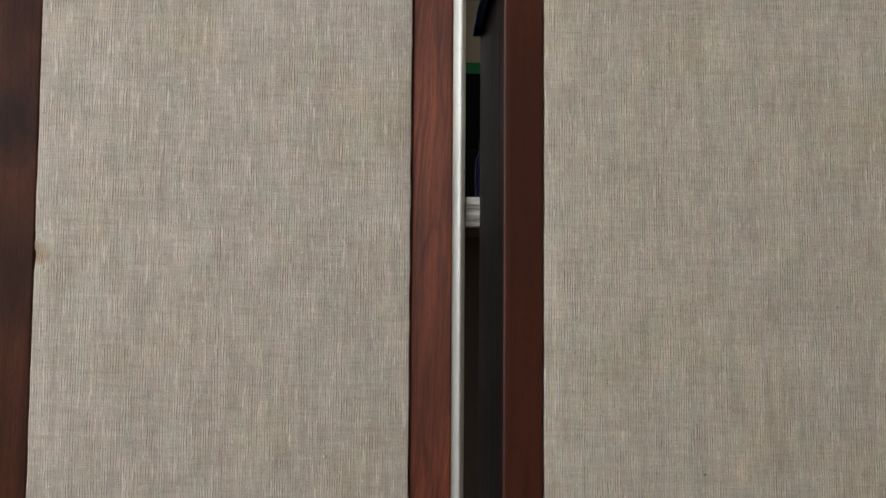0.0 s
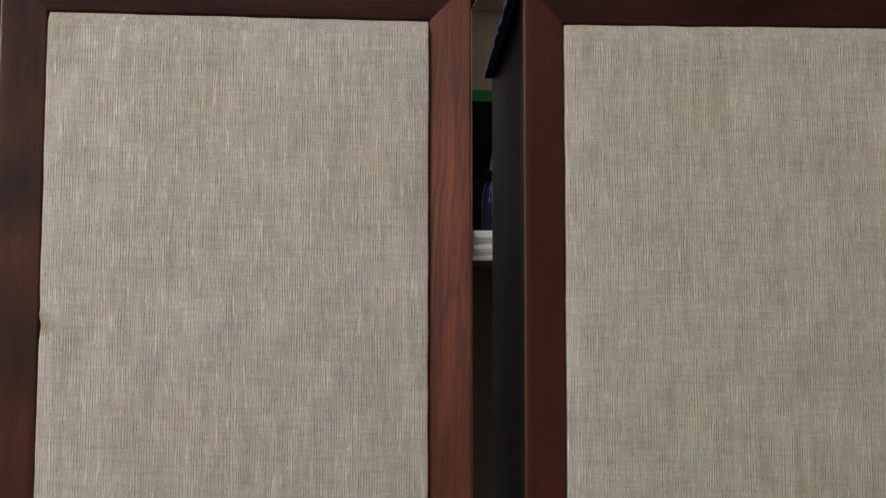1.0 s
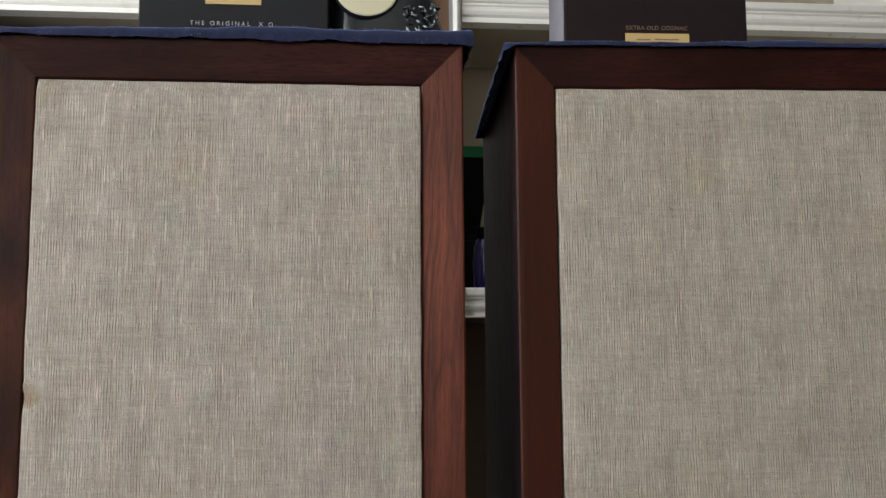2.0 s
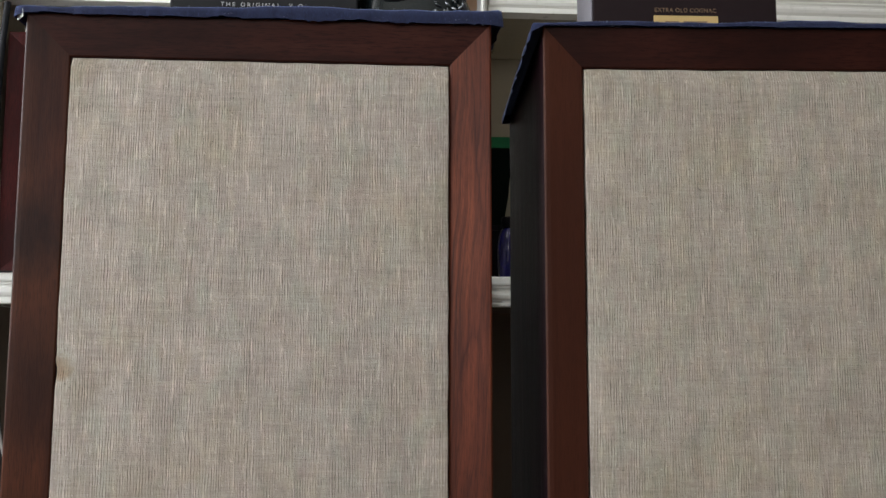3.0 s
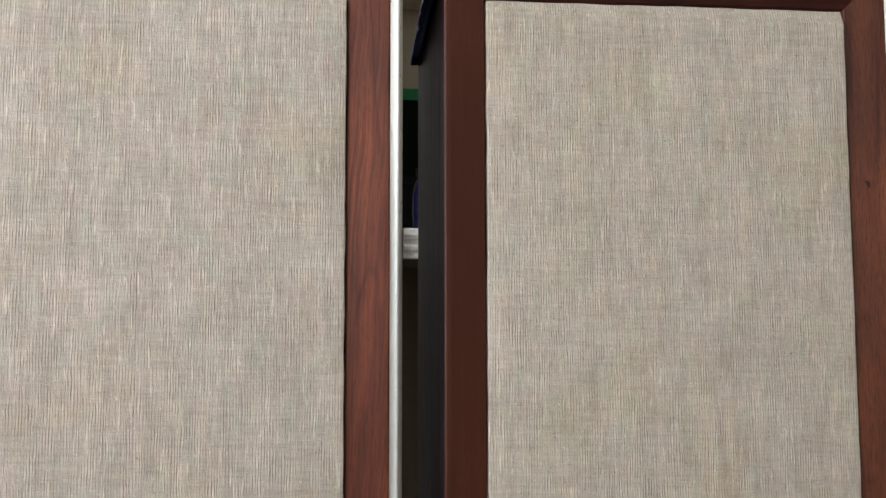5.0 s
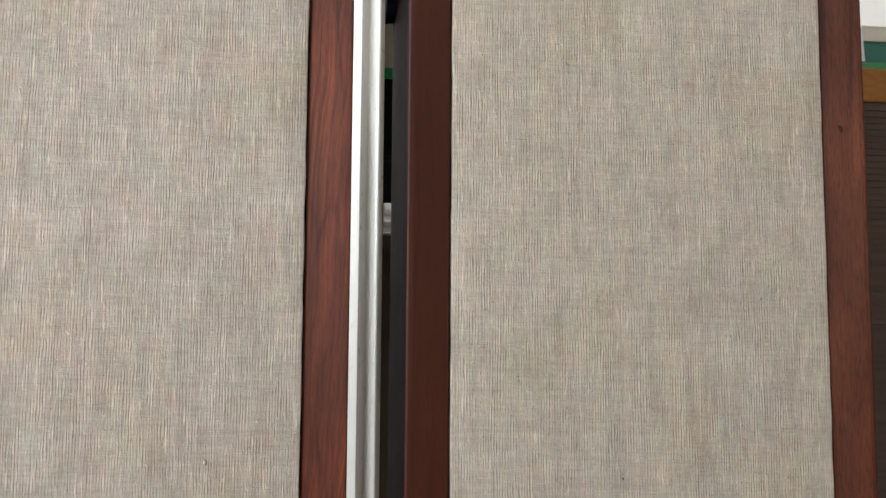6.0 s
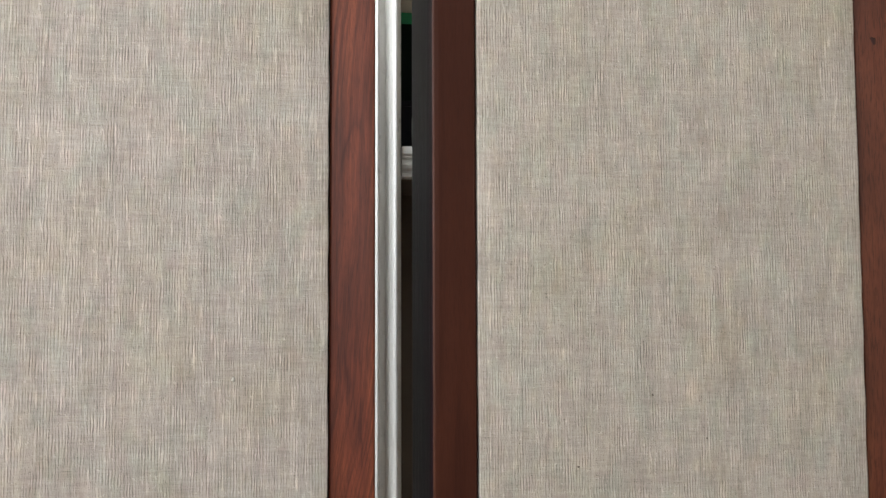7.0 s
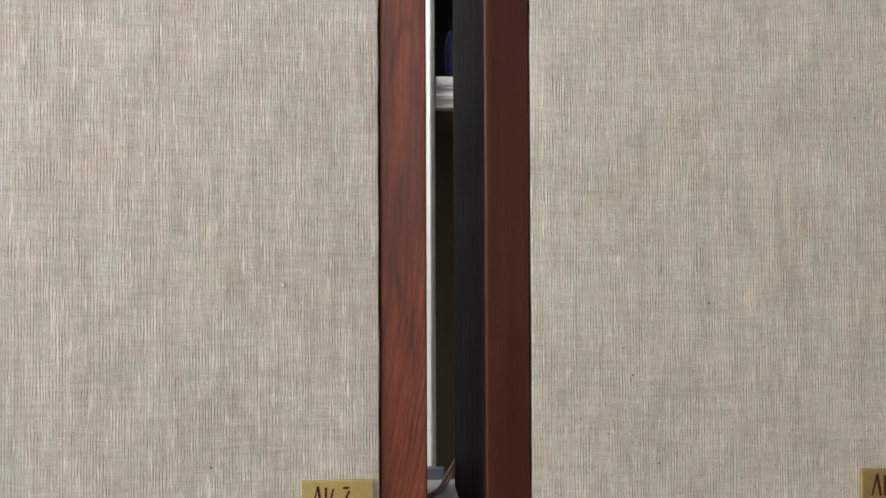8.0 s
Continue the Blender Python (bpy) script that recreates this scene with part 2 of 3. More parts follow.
MAHOGANY = wood("red_mahogany", 2, (0.095, 0.0115, 0.0105), (0.070, 0.0090, 0.0085), (0.026, 0.005, 0.005), rough=0.5, gloss=0.15)
DENIM = denim("dark_denim")
TAG_WHITE = paint("white_lining", (0.84, 0.85, 0.86), 0.9)
CARDBOARD = paint("tan_cardboard", (0.46, 0.29, 0.18), 0.8)
LINT = paint("pale_lint", (0.55, 0.52, 0.46), 0.95)
THREAD = paint("pale_thread", (0.24, 0.28, 0.37), 0.9)
BRASS = metal("worn_brass", (0.56, 0.43, 0.17), 0.48)
INK_RED = paint("dark_red_enamel", (0.055, 0.010, 0.007), 0.7, gloss=0.15)
WHITE = paint("white_gloss_paint", (0.86, 0.85, 0.80), 0.3, 0.015)
BACK_PAINT = paint("beige_wall_paint", (0.37, 0.32, 0.235), 0.7, 0.05)
PLINTH = paint("blue_grey_paint", (0.13, 0.15, 0.165), 0.5)
# lower bay's shade put into the colour: a darker copy of the beige
SHADED_BACK_PAINT = paint("shaded_brown_board", (0.130, 0.100, 0.074), 0.7, 0.06)
WALL_PAINT = paint("pale_wall_paint", (0.33, 0.30, 0.26), 0.75, 0.04)
CEIL_PAINT = paint("ceiling_white", (0.8, 0.8, 0.78), 0.8, 0.03)
FLOOR_WOOD = wood("oak_floor", 0, (0.17, 0.10, 0.055), (0.13, 0.075, 0.04), (0.07, 0.035, 0.02))
CARTON_GREY = paint("charcoal_carton", (0.013, 0.013, 0.015), 0.55, gloss=0.2)
CARTON_WINE = paint("dark_wine_carton", (0.014, 0.0065, 0.008), 0.55, gloss=0.2)
CARTON_SIDE = paint("pale_grey_carton", (0.30, 0.29, 0.33), 0.5)
GOLD_LABEL = paint("gold_paper", (0.60, 0.42, 0.17), 0.4, 0.08)
SILVER_INK = paint("silver_ink", (0.45, 0.45, 0.45), 0.4)
GOLD_INK = paint("faded_gold_ink", (0.22, 0.14, 0.08), 0.45)
CREAM = paint("cream_label", (0.72, 0.66, 0.45), 0.55, 0.06)
DARK_GLASS = paint("near_black_glass", (0.008, 0.012, 0.013), 0.12)
GLINT_METAL = metal("glint_metal", (0.17, 0.18, 0.19), 0.22)
GREEN_GLAZE = paint("dark_green_glaze", (0.0014, 0.0045, 0.0024), 0.5, gloss=0.03)
GREEN_RIM = paint("green_rim", (0.006, 0.14, 0.048), 0.5, gloss=0.2)
COBALT = paint("cobalt_glass", (0.011, 0.008, 0.125), 0.10, gloss=0.9)
BLACK_LID = paint("black_lid", (0.007, 0.006, 0.008), 0.5, gloss=0.06)
CABLE_BLACK = paint("black_cable_sheath", (0.010, 0.011, 0.014), 0.5, gloss=0.2)
CABLE_PALE = paint("pale_cable_sheath", (0.30, 0.29, 0.27), 0.4)
CORD_PINK = paint("clear_copper_cord", (0.30, 0.17, 0.15), 0.3)
CORD_RED = paint("red_cable_sheath", (0.32, 0.05, 0.05), 0.4)
ORANGE_WOOD = wood("amber_wood", 0, (0.64, 0.31, 0.075), (0.60, 0.28, 0.068), (0.40, 0.17, 0.045))
BROWN_CLOTH = paint("dark_brown_grille_cloth", (0.100, 0.066, 0.050), 0.9, 0.1, 500.0)
BOOK_GREEN = paint("dark_green_cloth_binding", (0.055, 0.19, 0.15), 0.8)
BOOK_LEAF = paint("bright_green_binding", (0.09, 0.30, 0.13), 0.7)
BOOK_GREY = paint("grey_page_block", (0.74, 0.70, 0.60), 0.85, 0.06, 200)
TABLE_WHITE = paint("white_laminate", (0.74, 0.73, 0.71), 0.4)
GLAZING = glass("window_glass", (0.95, 0.97, 0.97), 0.0)


# ---- building helpers ----
def part(name, bm, mat, parent=None, label="", smooth=False):
    """Link a bmesh as one mesh object, under a thing or a part."""
    bmesh.ops.recalc_face_normals(bm, faces=bm.faces)
    me = bpy.data.meshes.new(name)
    bm.to_mesh(me)
    bm.free()
    me.materials.append(mat)
    if smooth:
        for p in me.polygons:
            p.use_smooth = True
    ob = new(name, me)
    if parent is not None:
        ob.parent = parent
    return tagged(ob, label)


def thing(name, m, label, category, group="", kind=""):
    ob = new(name)
    ob.matrix_world = m
    return tagged(ob, label, category, group, kind)


def box(lo, hi, bevel=0.0, segments=2):
    bm = bmesh.new()
    bmesh.ops.create_cube(bm, size=1)
    for v in bm.verts:
        for i in range(3):
            v.co[i] = lo[i] + (v.co[i] + 0.5) * (hi[i] - lo[i])
    if bevel:
        bmesh.ops.bevel(bm, geom=bm.edges[:], offset=bevel, segments=segments, affect="EDGES", profile=0.5)
    return bm


def loft(rings, closed=True, caps=True):
    """Skin rings of equal length."""
    bm = bmesh.new()
    vs = [[bm.verts.new(p) for p in ring] for ring in rings]
    n = len(vs[0])
    for a, b in zip(vs, vs[1:]):
        for i in range(n if closed else n - 1):
            bm.faces.new((a[i], a[(i + 1) % n], b[(i + 1) % n], b[i]))
    if caps and closed:
        bm.faces.new(vs[0])
        bm.faces.new(vs[-1][::-1])
    return bm


def lathe(profile, steps=40):
    """A turned body from (radius, height) pairs."""
    rings = []
    for r, z in profile:
        rings.append([(r * math.cos(2 * math.pi * i / steps), r * math.sin(2 * math.pi * i / steps), z) for i in range(steps)])
    return loft(rings)


def tube(points, radius, steps=8, smooth=24):
    """A round cord along a smooth line through the points."""
    pts = [Vector(p) for p in points]
    line = []
    for i in range(len(pts) - 1):
        p0, p1, p2, p3 = pts[max(i - 1, 0)], pts[i], pts[i + 1], pts[min(i + 2, len(pts) - 1)]
        for k in range(smooth):
            u = k / smooth
            line.append(0.5 * ((2 * p1) + (p2 - p0) * u + (2 * p0 - 5 * p1 + 4 * p2 - p3) * u * u + (3 * p1 - p0 - 3 * p2 + p3) * u ** 3))
    line.append(pts[-1])
    rings = []
    for i, p in enumerate(line):
        d = (line[min(i + 1, len(line) - 1)] - line[max(i - 1, 0)]).normalized()
        side = d.cross(Vector((0, 1, 0.01))).normalized()
        up = side.cross(d)
        rings.append([p + radius * (math.cos(a) * side + math.sin(a) * up) for a in (2 * math.pi * k / steps for k in range(steps))])
    return loft(rings)


def writing(name, text, size, m, mat, parent, stretch=1.0, spacing=1.0):
    """Flat lettering, its middle at the origin of m, in the plane of x and z."""
    cu = bpy.data.curves.new(name, "FONT")
    cu.body, cu.size, cu.extrude, cu.align_x, cu.space_character = text, size, 0.0001, "CENTER", spacing
    tmp = new(name, cu)
    bpy.context.view_layer.update()
    me = bpy.data.meshes.new_from_object(tmp.evaluated_get(bpy.context.evaluated_depsgraph_get()))
    bpy.data.objects.remove(tmp)
    me.materials.clear()
    me.materials.append(mat)
    me.transform(m @ pose(0, 0, 0, 90, 0, 0) @ Matrix.Diagonal((stretch, 1, 1, 1)))
    ob = new(name, me)
    ob.parent = parent
    return ob


# ---- the room ----
def slab(name, lo, hi, mat, label="", kind="structure", category=""):
    ob = part(name, box(lo, hi), mat)
    return tagged(ob, label, category or name.split("_")[0], "", kind)


X0, X1, Y0, Y1, H = -1.55, 2.6, -2.9, 1.66, 2.6
slab("floor", (X0 - 0.2, Y0 - 0.2, -0.1), (X1 + 0.2, Y1 + 0.2, 0), FLOOR_WOOD, "brown oak floor of the room")
slab("ceiling", (X0 - 0.2, Y0 - 0.2, H), (X1 + 0.2, Y1 + 0.2, H + 0.1), CEIL_PAINT, "plain white painted ceiling")
slab("wall_north", (X0 - 0.2, Y1, 0), (X1 + 0.2, Y1 + 0.15, H), WALL_PAINT, "pale painted wall behind the bookcase")
slab("wall_east", (X1, Y0, 0), (X1 + 0.15, Y1, H), WALL_PAINT, "pale painted side wall")


def wall_with_window(name, window, axis, at, a0, a1, w0, w1, z0, z1, out):
    """A wall across x (axis 0) or y (axis 1), 0.15 m thick, with one window opening."""
    pieces = [((a0, w0), (0, H)), ((w1, a1), (0, H)), ((w0, w1), (0, z0)), ((w0, w1), (z1, H))]
    bm = bmesh.new()
    lo_t, hi_t = sorted((at, at + out * 0.15))

    def add(a, b, c, d):
        lo, hi = ((a, lo_t, c), (b, hi_t, d)) if axis == 0 else ((lo_t, a, c), (hi_t, b, d))
        me = bpy.data.meshes.new("tmp")
        tb = box(lo, hi)
        tb.to_mesh(me)
        tb.free()
        bm.from_mesh(me)
        bpy.data.meshes.remove(me)

    for (a, b), (c, d) in pieces:
        add(a, b, c, d)
    tagged(part(name, bm, WALL_PAINT), "pale painted wall with a window opening", "wall", "", "structure")
    mid = at + out * 0.06
    win = thing(window, Matrix(), "white painted sash window letting in daylight", "window", "", "structure")
    t = 0.03
    for a, b, c, d in ((w0, w1, z0, z0 + 0.06), (w0, w1, z1 - 0.06, z1), (w0, w0 + 0.06, z0 + 0.06, z1 - 0.06), (w1 - 0.06, w1, z0 + 0.06, z1 - 0.06),
                       (w0 + 0.06, w1 - 0.06, (z0 + z1) / 2 - 0.02, (z0 + z1) / 2 + 0.02)):
        lo, hi = ((a, mid - t, c), (b, mid + t, d)) if axis == 0 else ((mid - t, a, c), (mid + t, b, d))
        part("window_frame", box(lo, hi, 0.004), WHITE, win)
    half = (z0 + z1) / 2
    for c, d in ((z0 + 0.06, half - 0.02), (half + 0.02, z1 - 0.06)):
        lo, hi = ((w0 + 0.06, mid - 0.002, c), (w1 - 0.06, mid + 0.002, d)) if axis == 0 else ((mid - 0.002, w0 + 0.06, c), (mid + 0.002, w1 - 0.06, d))
        part("pane", box(lo, hi), GLAZING, win, "clear glass").visible_shadow = False


wall_with_window("wall_west", "window_1", 1, X0, Y0, Y1, -1.5, 1.3, 1.25, 2.25, -1)
wall_with_window("wall_south", "window_2", 0, Y0, X0 - 0.15, X1 + 0.15, -1.3, 0.1, 1.4, 2.4, -1)

# ---- the built-in bookcase ----
FRONT = 1.383
bookcase = thing("built_in_bookcase", Matrix(), "white painted built-in bookcase with moulded shelf edges", "bookcase")


def shelf_board(x0, x1, top, label=""):
    """A shelf whose front edge is a moulding."""
    prof = [(0.012, 0.0), (0.003, 0.0), (0.003, 0.0042), (0.007, 0.0056), (0.007, 0.0095), (0.0015, 0.0125), (-0.0005, 0.0170), (0.0008, 0.0205),
            (0.0048, 0.0232), (0.0052, 0.0262), (0.0010, 0.0280), (0.0010, 0.0308), (-0.0030, 0.0325), (-0.0040, 0.0345), (-0.0040, 0.0428), (-0.0030, 0.0444),
            (0.02, 0.0444)]
    prof += [(1.618 - FRONT, 0.0444), (1.618 - FRONT, 0.016), (0.03, 0.016), (0.03, 0.0)]
    rings = [[(x, FRONT + y, top - 0.0444 + z) for y, z in prof] for x in (x0, x1)]
    board = part("shelf", loft(rings), WHITE, bookcase, label)
    # added board whose darker colour stands for shade under the shelf
    part("underside", box((x0 + 0.001, FRONT + 0.0305, top - 0.0440), (x1 - 0.001, 1.617, top - 0.0288)), BACK_PAINT if top > SHELF + 0.1 else SHADED_BACK_PAINT, board, "underside board, shade put into its colour")


def stile(x_right, x_left, z0, z1):
    """An upright with a stepped moulding down its inner edge."""
    prof = [(x_left, 1.620), (x_left, 1.390), (x_left + 0.004, 1.386), (x_right - 0.0390, 1.3660), (x_right - 0.0368, 1.3650), (x_right - 0.0355, 1.3660),
            (x_right - 0.0330, 1.3730), (x_right - 0.0280, 1.3790), (x_right - 0.0250, 1.3820), (x_right - 0.0236, 1.3812), (x_right - 0.0190, 1.3768),
            (x_right - 0.0135, 1.3718), (x_right - 0.0100, 1.3697), (x_right - 0.0078, 1.3705), (x_right - 0.0060, 1.3735), (x_right - 0.0035, 1.3800), (x_right - 0.0012, 1.3890), (x_right, 1.397), (x_right, 1.620)]
    rings = [[(x, y, z) for x, y in prof] for z in (z0, z1)]
    return part("stile", loft(rings), WHITE, bookcase)


LOW, TOP = TABLE - 0.25, 2.35
MID = 0.0742
stile(MID, -0.010, LOW, TOP)
part("plinth_block", box((-0.016, 1.352, LOW), (0.081, 1.3645, TABLE - 0.061), 0.002), PLINTH, bookcase, "blue-grey block at the upright's foot")
part("stile", loft([[(x, y, z) for x, y in ((-0.78, 1.62), (-0.78, 1.40), (-0.74, 1.392), (-0.690, 1.366), (-0.688, 1.3745), (-0.685, 1.3750), (-0.6835, 1.3675), (-0.679, 1.3660), (-0.675, 1.3720), (-0.6725, 1.382), (-0.6715, 1.395), (-0.6715, 1.62))] for z in (LOW, TOP)]), WHITE, bookcase)
part("stile", loft([[(x, y, z) for x, y in ((0.815, 1.62), (0.815, 1.41), (0.818, 1.404), (0.90, 1.366), (0.93, 1.366), (0.93, 1.62))] for z in (LOW, TOP)]), WHITE, bookcase)
part("back_panel", box((-0.78, 1.622, SHELF - 0.04), (0.93, 1.655, TOP)), BACK_PAINT, bookcase, "beige painted back panel")
# same back as above, its dark brown holding the lower bay's shade
part("back_panel", box((-0.78, 1.622, 0.0), (0.93, 1.655, SHELF - 0.0405)), SHADED_BACK_PAINT, bookcase, "lower back panel, shade put into its brown")
for top in (SHELF, TABLE + 0.958):
    shelf_board(-0.6805, -0.0105, top)
    shelf_board(MID + 0.0005, 0.8145, top)
part("top_board", box((-0.80, 1.35, TOP), (0.95, 1.655, TOP + 0.04), 0.004), WHITE, bookcase)
part("base_cabinet", box((-0.78, 1.37, 0.0), (0.93, 1.62, LOW - 0.03), 0.003), WHITE, bookcase)
part("ledge", box((-0.80, 1.345, LOW - 0.03), (0.95, 1.62, LOW), 0.005), WHITE, bookcase)
# inner sides of the bays are lined in the wall's colour, darkened for shade below the shelf, with two rows of shelf-pin
# holes
for x0, x1 in ((-0.6715, -0.6695),):
    lining = part("side_lining", box((x0, 1.400, SHELF + 0.0005), (x1, 1.62, TABLE + 0.9125)), BACK_PAINT, bookcase)
    lining = part("side_lining", box((x0, 1.400, LOW), (x1, 1.62, SHELF - 0.0450)), SHADED_BACK_PAINT, bookcase)
    for k in range(22):
        bm = lathe([(0.0028, 0), (0.0028, 0.0006), (0.0018, 0.0008)], 10)
        bmesh.ops.transform(bm, matrix=pose(x1, 1.412, LOW + 0.26 + 0.016 * k, 0, 90, 0), verts=bm.verts)
        part("pin_hole", bm, SHADOW_GAP, lining)

# ---- the table ----
table = thing("table", pose(0.25, 0.78, 0), "white laminate table under the loudspeakers", "table")
part("tabletop", box((-0.85, -0.11, TABLE - 0.03), (0.85, 0.236, TABLE), 0.003), TABLE_WHITE, table)
for sx in (-0.8, 0.8):
    for sy in (-0.08, 0.19):
        part("leg", box((sx - 0.025, sy - 0.025, 0), (sx + 0.025, sy + 0.025, TABLE - 0.03), 0.004), TABLE_WHITE, table)

# ---- the loudspeakers ----
HW, HT, GW, G0, G1 = 0.178, 0.635, 0.1447, 0.0326, 0.6023


def frame_piece(side):
    """One mitred piece of the front frame: its face slopes in towards the cloth."""
    prof = [(0.0009, 0.0200), (0.0009, 0.0020), (0.0, 0.0018), (0.0001, 0.0008), (0.0008, 0.0002), (0.0016, 0.0), (0.0045, 0.0004), (0.0309, 0.0062), (0.0319, 0.0070), (0.0323, 0.0085), (0.0323, 0.0200)]
    cx, cz = HW, HT / 2
    rings = []
    for end in (-1, 1):
        ring = []
        for d, y in prof:
            if side in ("left", "right"):
                x = (-1 if side == "left" else 1) * (HW - d)
                ring.append((x, y, cz + end * (HT / 2 - d)))
            else:
                z = cz + (-1 if side == "bottom" else 1) * (HT / 2 - d)
                ring.append((end * (HW - d), y, z))
        rings.append(ring)
    return loft(rings)


def grille_cloth(seed, dent):
    """A board wrapped in cloth: chamfered, softly uneven edges."""
    edge = [0.0, 0.0004, 0.0009, 0.0015, 0.0023, 0.0035, 0.0055, 0.0085, 0.0125]

    def steps(lo, hi, n):
        inner = [lo + 0.0125 + (hi - lo - 0.025) * k / n for k in range(1, n)]
        return [lo + e for e in edge] + inner + [hi - e for e in edge[::-1]]

    xs, zs = steps(-GW, GW, 96), steps(G0, G1, 190)
    nx = len(xs) - 1
    bm = bmesh.new()
    rows = []
    for z0 in zs:
        row = []
        for x0 in xs:
            x, z = x0, z0
            dl, dr, db, dt = x + GW, GW - x, z - G0, G1 - z
            y = 0.0028
            y += max((0.0050 if d == dt else 0.0004 if d == dr else 0.0013) * max(0.0, 1 - d / 0.0125) for d in (dl, dr, db, dt))
            y += 0.0005 * max(0.0, 1 - min(dl, dr, db, dt) / 0.0015) ** 2
            y += 0.0005 * noise.noise((x * 28 + seed, z * 17, seed)) + 0.0002 * noise.noise((x * 160, z * 90 + seed, 3.0))
            fall = max(0.0, 1 - min(dl, dr) / 0.02)
            x += fall * 0.0005 * noise.noise((z * 40 + seed, 2.0, x * 5))
            fall = max(0.0, 1 - min(db, dt) / 0.02)
            z += fall * 0.0005 * noise.noise((x * 35 + seed, 7.0, 1.0))
            if dent:
                r = math.hypot((x + GW) / 0.010, (z - dent) / 0.012)
                y += 0.0035 * math.exp(-r * r)
                x -= 0.0016 * math.exp(-((z - dent - 0.003) / 0.004) ** 2) * max(0.0, 1 - dl / 0.006)
            row.append(bm.verts.new((x, y, z)))
        rows.append(row)
    for a, b in zip(rows, rows[1:]):
        for i in range(nx):
            bm.faces.new((a[i], a[i + 1], b[i + 1], b[i]))
    rim = [e for e in bm.edges if e.is_boundary]
    made = bmesh.ops.extrude_edge_only(bm, edges=rim)
    for v in (g for g in made["geom"] if isinstance(g, bmesh.types.BMVert)):
        v.co.y = 0.016
    bmesh.ops.split_edges(bm, edges=rim)
    return bm


def loudspeaker(m, seed, dent, specks, weave, woods, knot, label):
    sp = thing("loudspeaker", m, label, "loudspeaker", "pair of large loudspeakers")
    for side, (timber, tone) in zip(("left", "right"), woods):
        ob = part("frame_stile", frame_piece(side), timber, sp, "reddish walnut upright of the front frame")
        # tone sets each board apart, with the left slope's shade put in
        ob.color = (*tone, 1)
        if knot and side == "right":
            bm = bmesh.new()
            bmesh.ops.create_icosphere(bm, subdivisions=3, radius=1.0)
            for v in bm.verts:
                v.co *= 1 + 0.3 * noise.noise(v.co * 1.5)
            bmesh.ops.transform(bm, matrix=pose(knot[0], 0.0036, knot[1], 0, 0, -12.6) @ Matrix.Diagonal((0.0028, 0.0003, 0.0052, 1)), verts=bm.verts)
            part("wood_knot", bm, STILE_WOOD, ob, "dark knot", True).color = (0.32, 0.30, 0.34, 1)
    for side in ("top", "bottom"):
        part("frame_rail", frame_piece(side), SHADED_RAIL_WOOD, sp, "walnut rail of the front frame, shade put into its colour")
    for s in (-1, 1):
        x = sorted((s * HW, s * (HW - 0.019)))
        part("side_panel", box((x[0], 0.0202, 0), (x[1], 0.292, HT), 0.0004), SHADED_PANEL_WOOD, sp)
        # added strip that carries the side's shaded colour over the frame's outer edge
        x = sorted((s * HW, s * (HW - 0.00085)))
        part("side_veneer", box((x[0], 0.00205, 0.0012), (x[1], 0.0202, HT - 0.0012)), SHADED_PANEL_WOOD, sp)
    for z0, z1 in ((0.0005, 0.019), (HT - 0.019, HT - 0.0005)):
        part("top_panel" if z0 > 0.1 else "bottom_panel", box((-HW + 0.019, 0.020, z0), (HW - 0.019, 0.292, z1)), SHADED_PANEL_WOOD, sp)
    part("back_panel", box((-HW + 0.019, 0.272, 0.019), (HW - 0.019, 0.288, HT - 0.019)), SHADED_PANEL_WOOD, sp)
    part("baffle", box((-HW + 0.0195, 0.0205, 0.0195), (HW - 0.0195, 0.036, HT - 0.0195)), SHADOW_GAP, sp)
    cloth = part("grille_cloth", grille_cloth(seed, dent), weave, sp, "beige woven linen grille cloth", True)
    cloth.color = (0.995, 1.0, 1.01 - 0.004 * seed, 1)
    for x, z, r in specks:
        bm = bmesh.new()
        bmesh.ops.create_icosphere(bm, subdivisions=1, radius=r)
        for v in bm.verts:
            v.co *= 1 + 0.5 * noise.noise(v.co * 900 + Vector((x * 50, seed, z)))
        bmesh.ops.transform(bm, matrix=pose(x, 0.0012, z) @ Matrix.Diagonal((1.0, 0.7, 1.3, 1)), verts=bm.verts)
        part("lint_knot", bm, FLECK if r < 0.0008 else LINT, cloth, "dark fleck" if r < 0.0008 else "pale knot of lint", True)
    # brass badge at the cloth's lower corner; its mark is drawn as plain strokes
    px, pz = GW - 0.0285, 0.0600
    badge = part("badge", box((px - 0.0246, -0.0012, pz - 0.0160), (px + 0.0246, 0.0008, pz + 0.0160), 0.0004), BRASS, sp, "tarnished brass badge with dark red strokes")
    for x0, z0, x1, z1, w in ((-0.0125, -0.006, -0.0085, 0.0095, 0.0010), (-0.0085, 0.0095, -0.0060, -0.006, 0.0017), (-0.0030, -0.006, -0.0030, 0.0085, 0.0015),
                              (0.0020, 0.0075, 0.0005, 0.001, 0.0014), (0.0005, 0.001, 0.0045, -0.007, 0.0012),
                              (0.0085, 0.0080, 0.0130, 0.0080, 0.0014), (0.0130, 0.0060, 0.0105, 0.0005, 0.0014)):
        d = Vector((x1 - x0, 0, z1 - z0))
        bm = box((0, -0.0003, -w / 2), (d.length, 0.0002, w / 2))
        bmesh.ops.transform(bm, matrix=pose(px + x0 - 0.0050, -0.0013, pz + z0 + 0.0026, 0, -math.degrees(math.atan2(d.z, d.x)), 0), verts=bm.verts)
        part("stroke", bm, INK_RED, badge)
    return sp


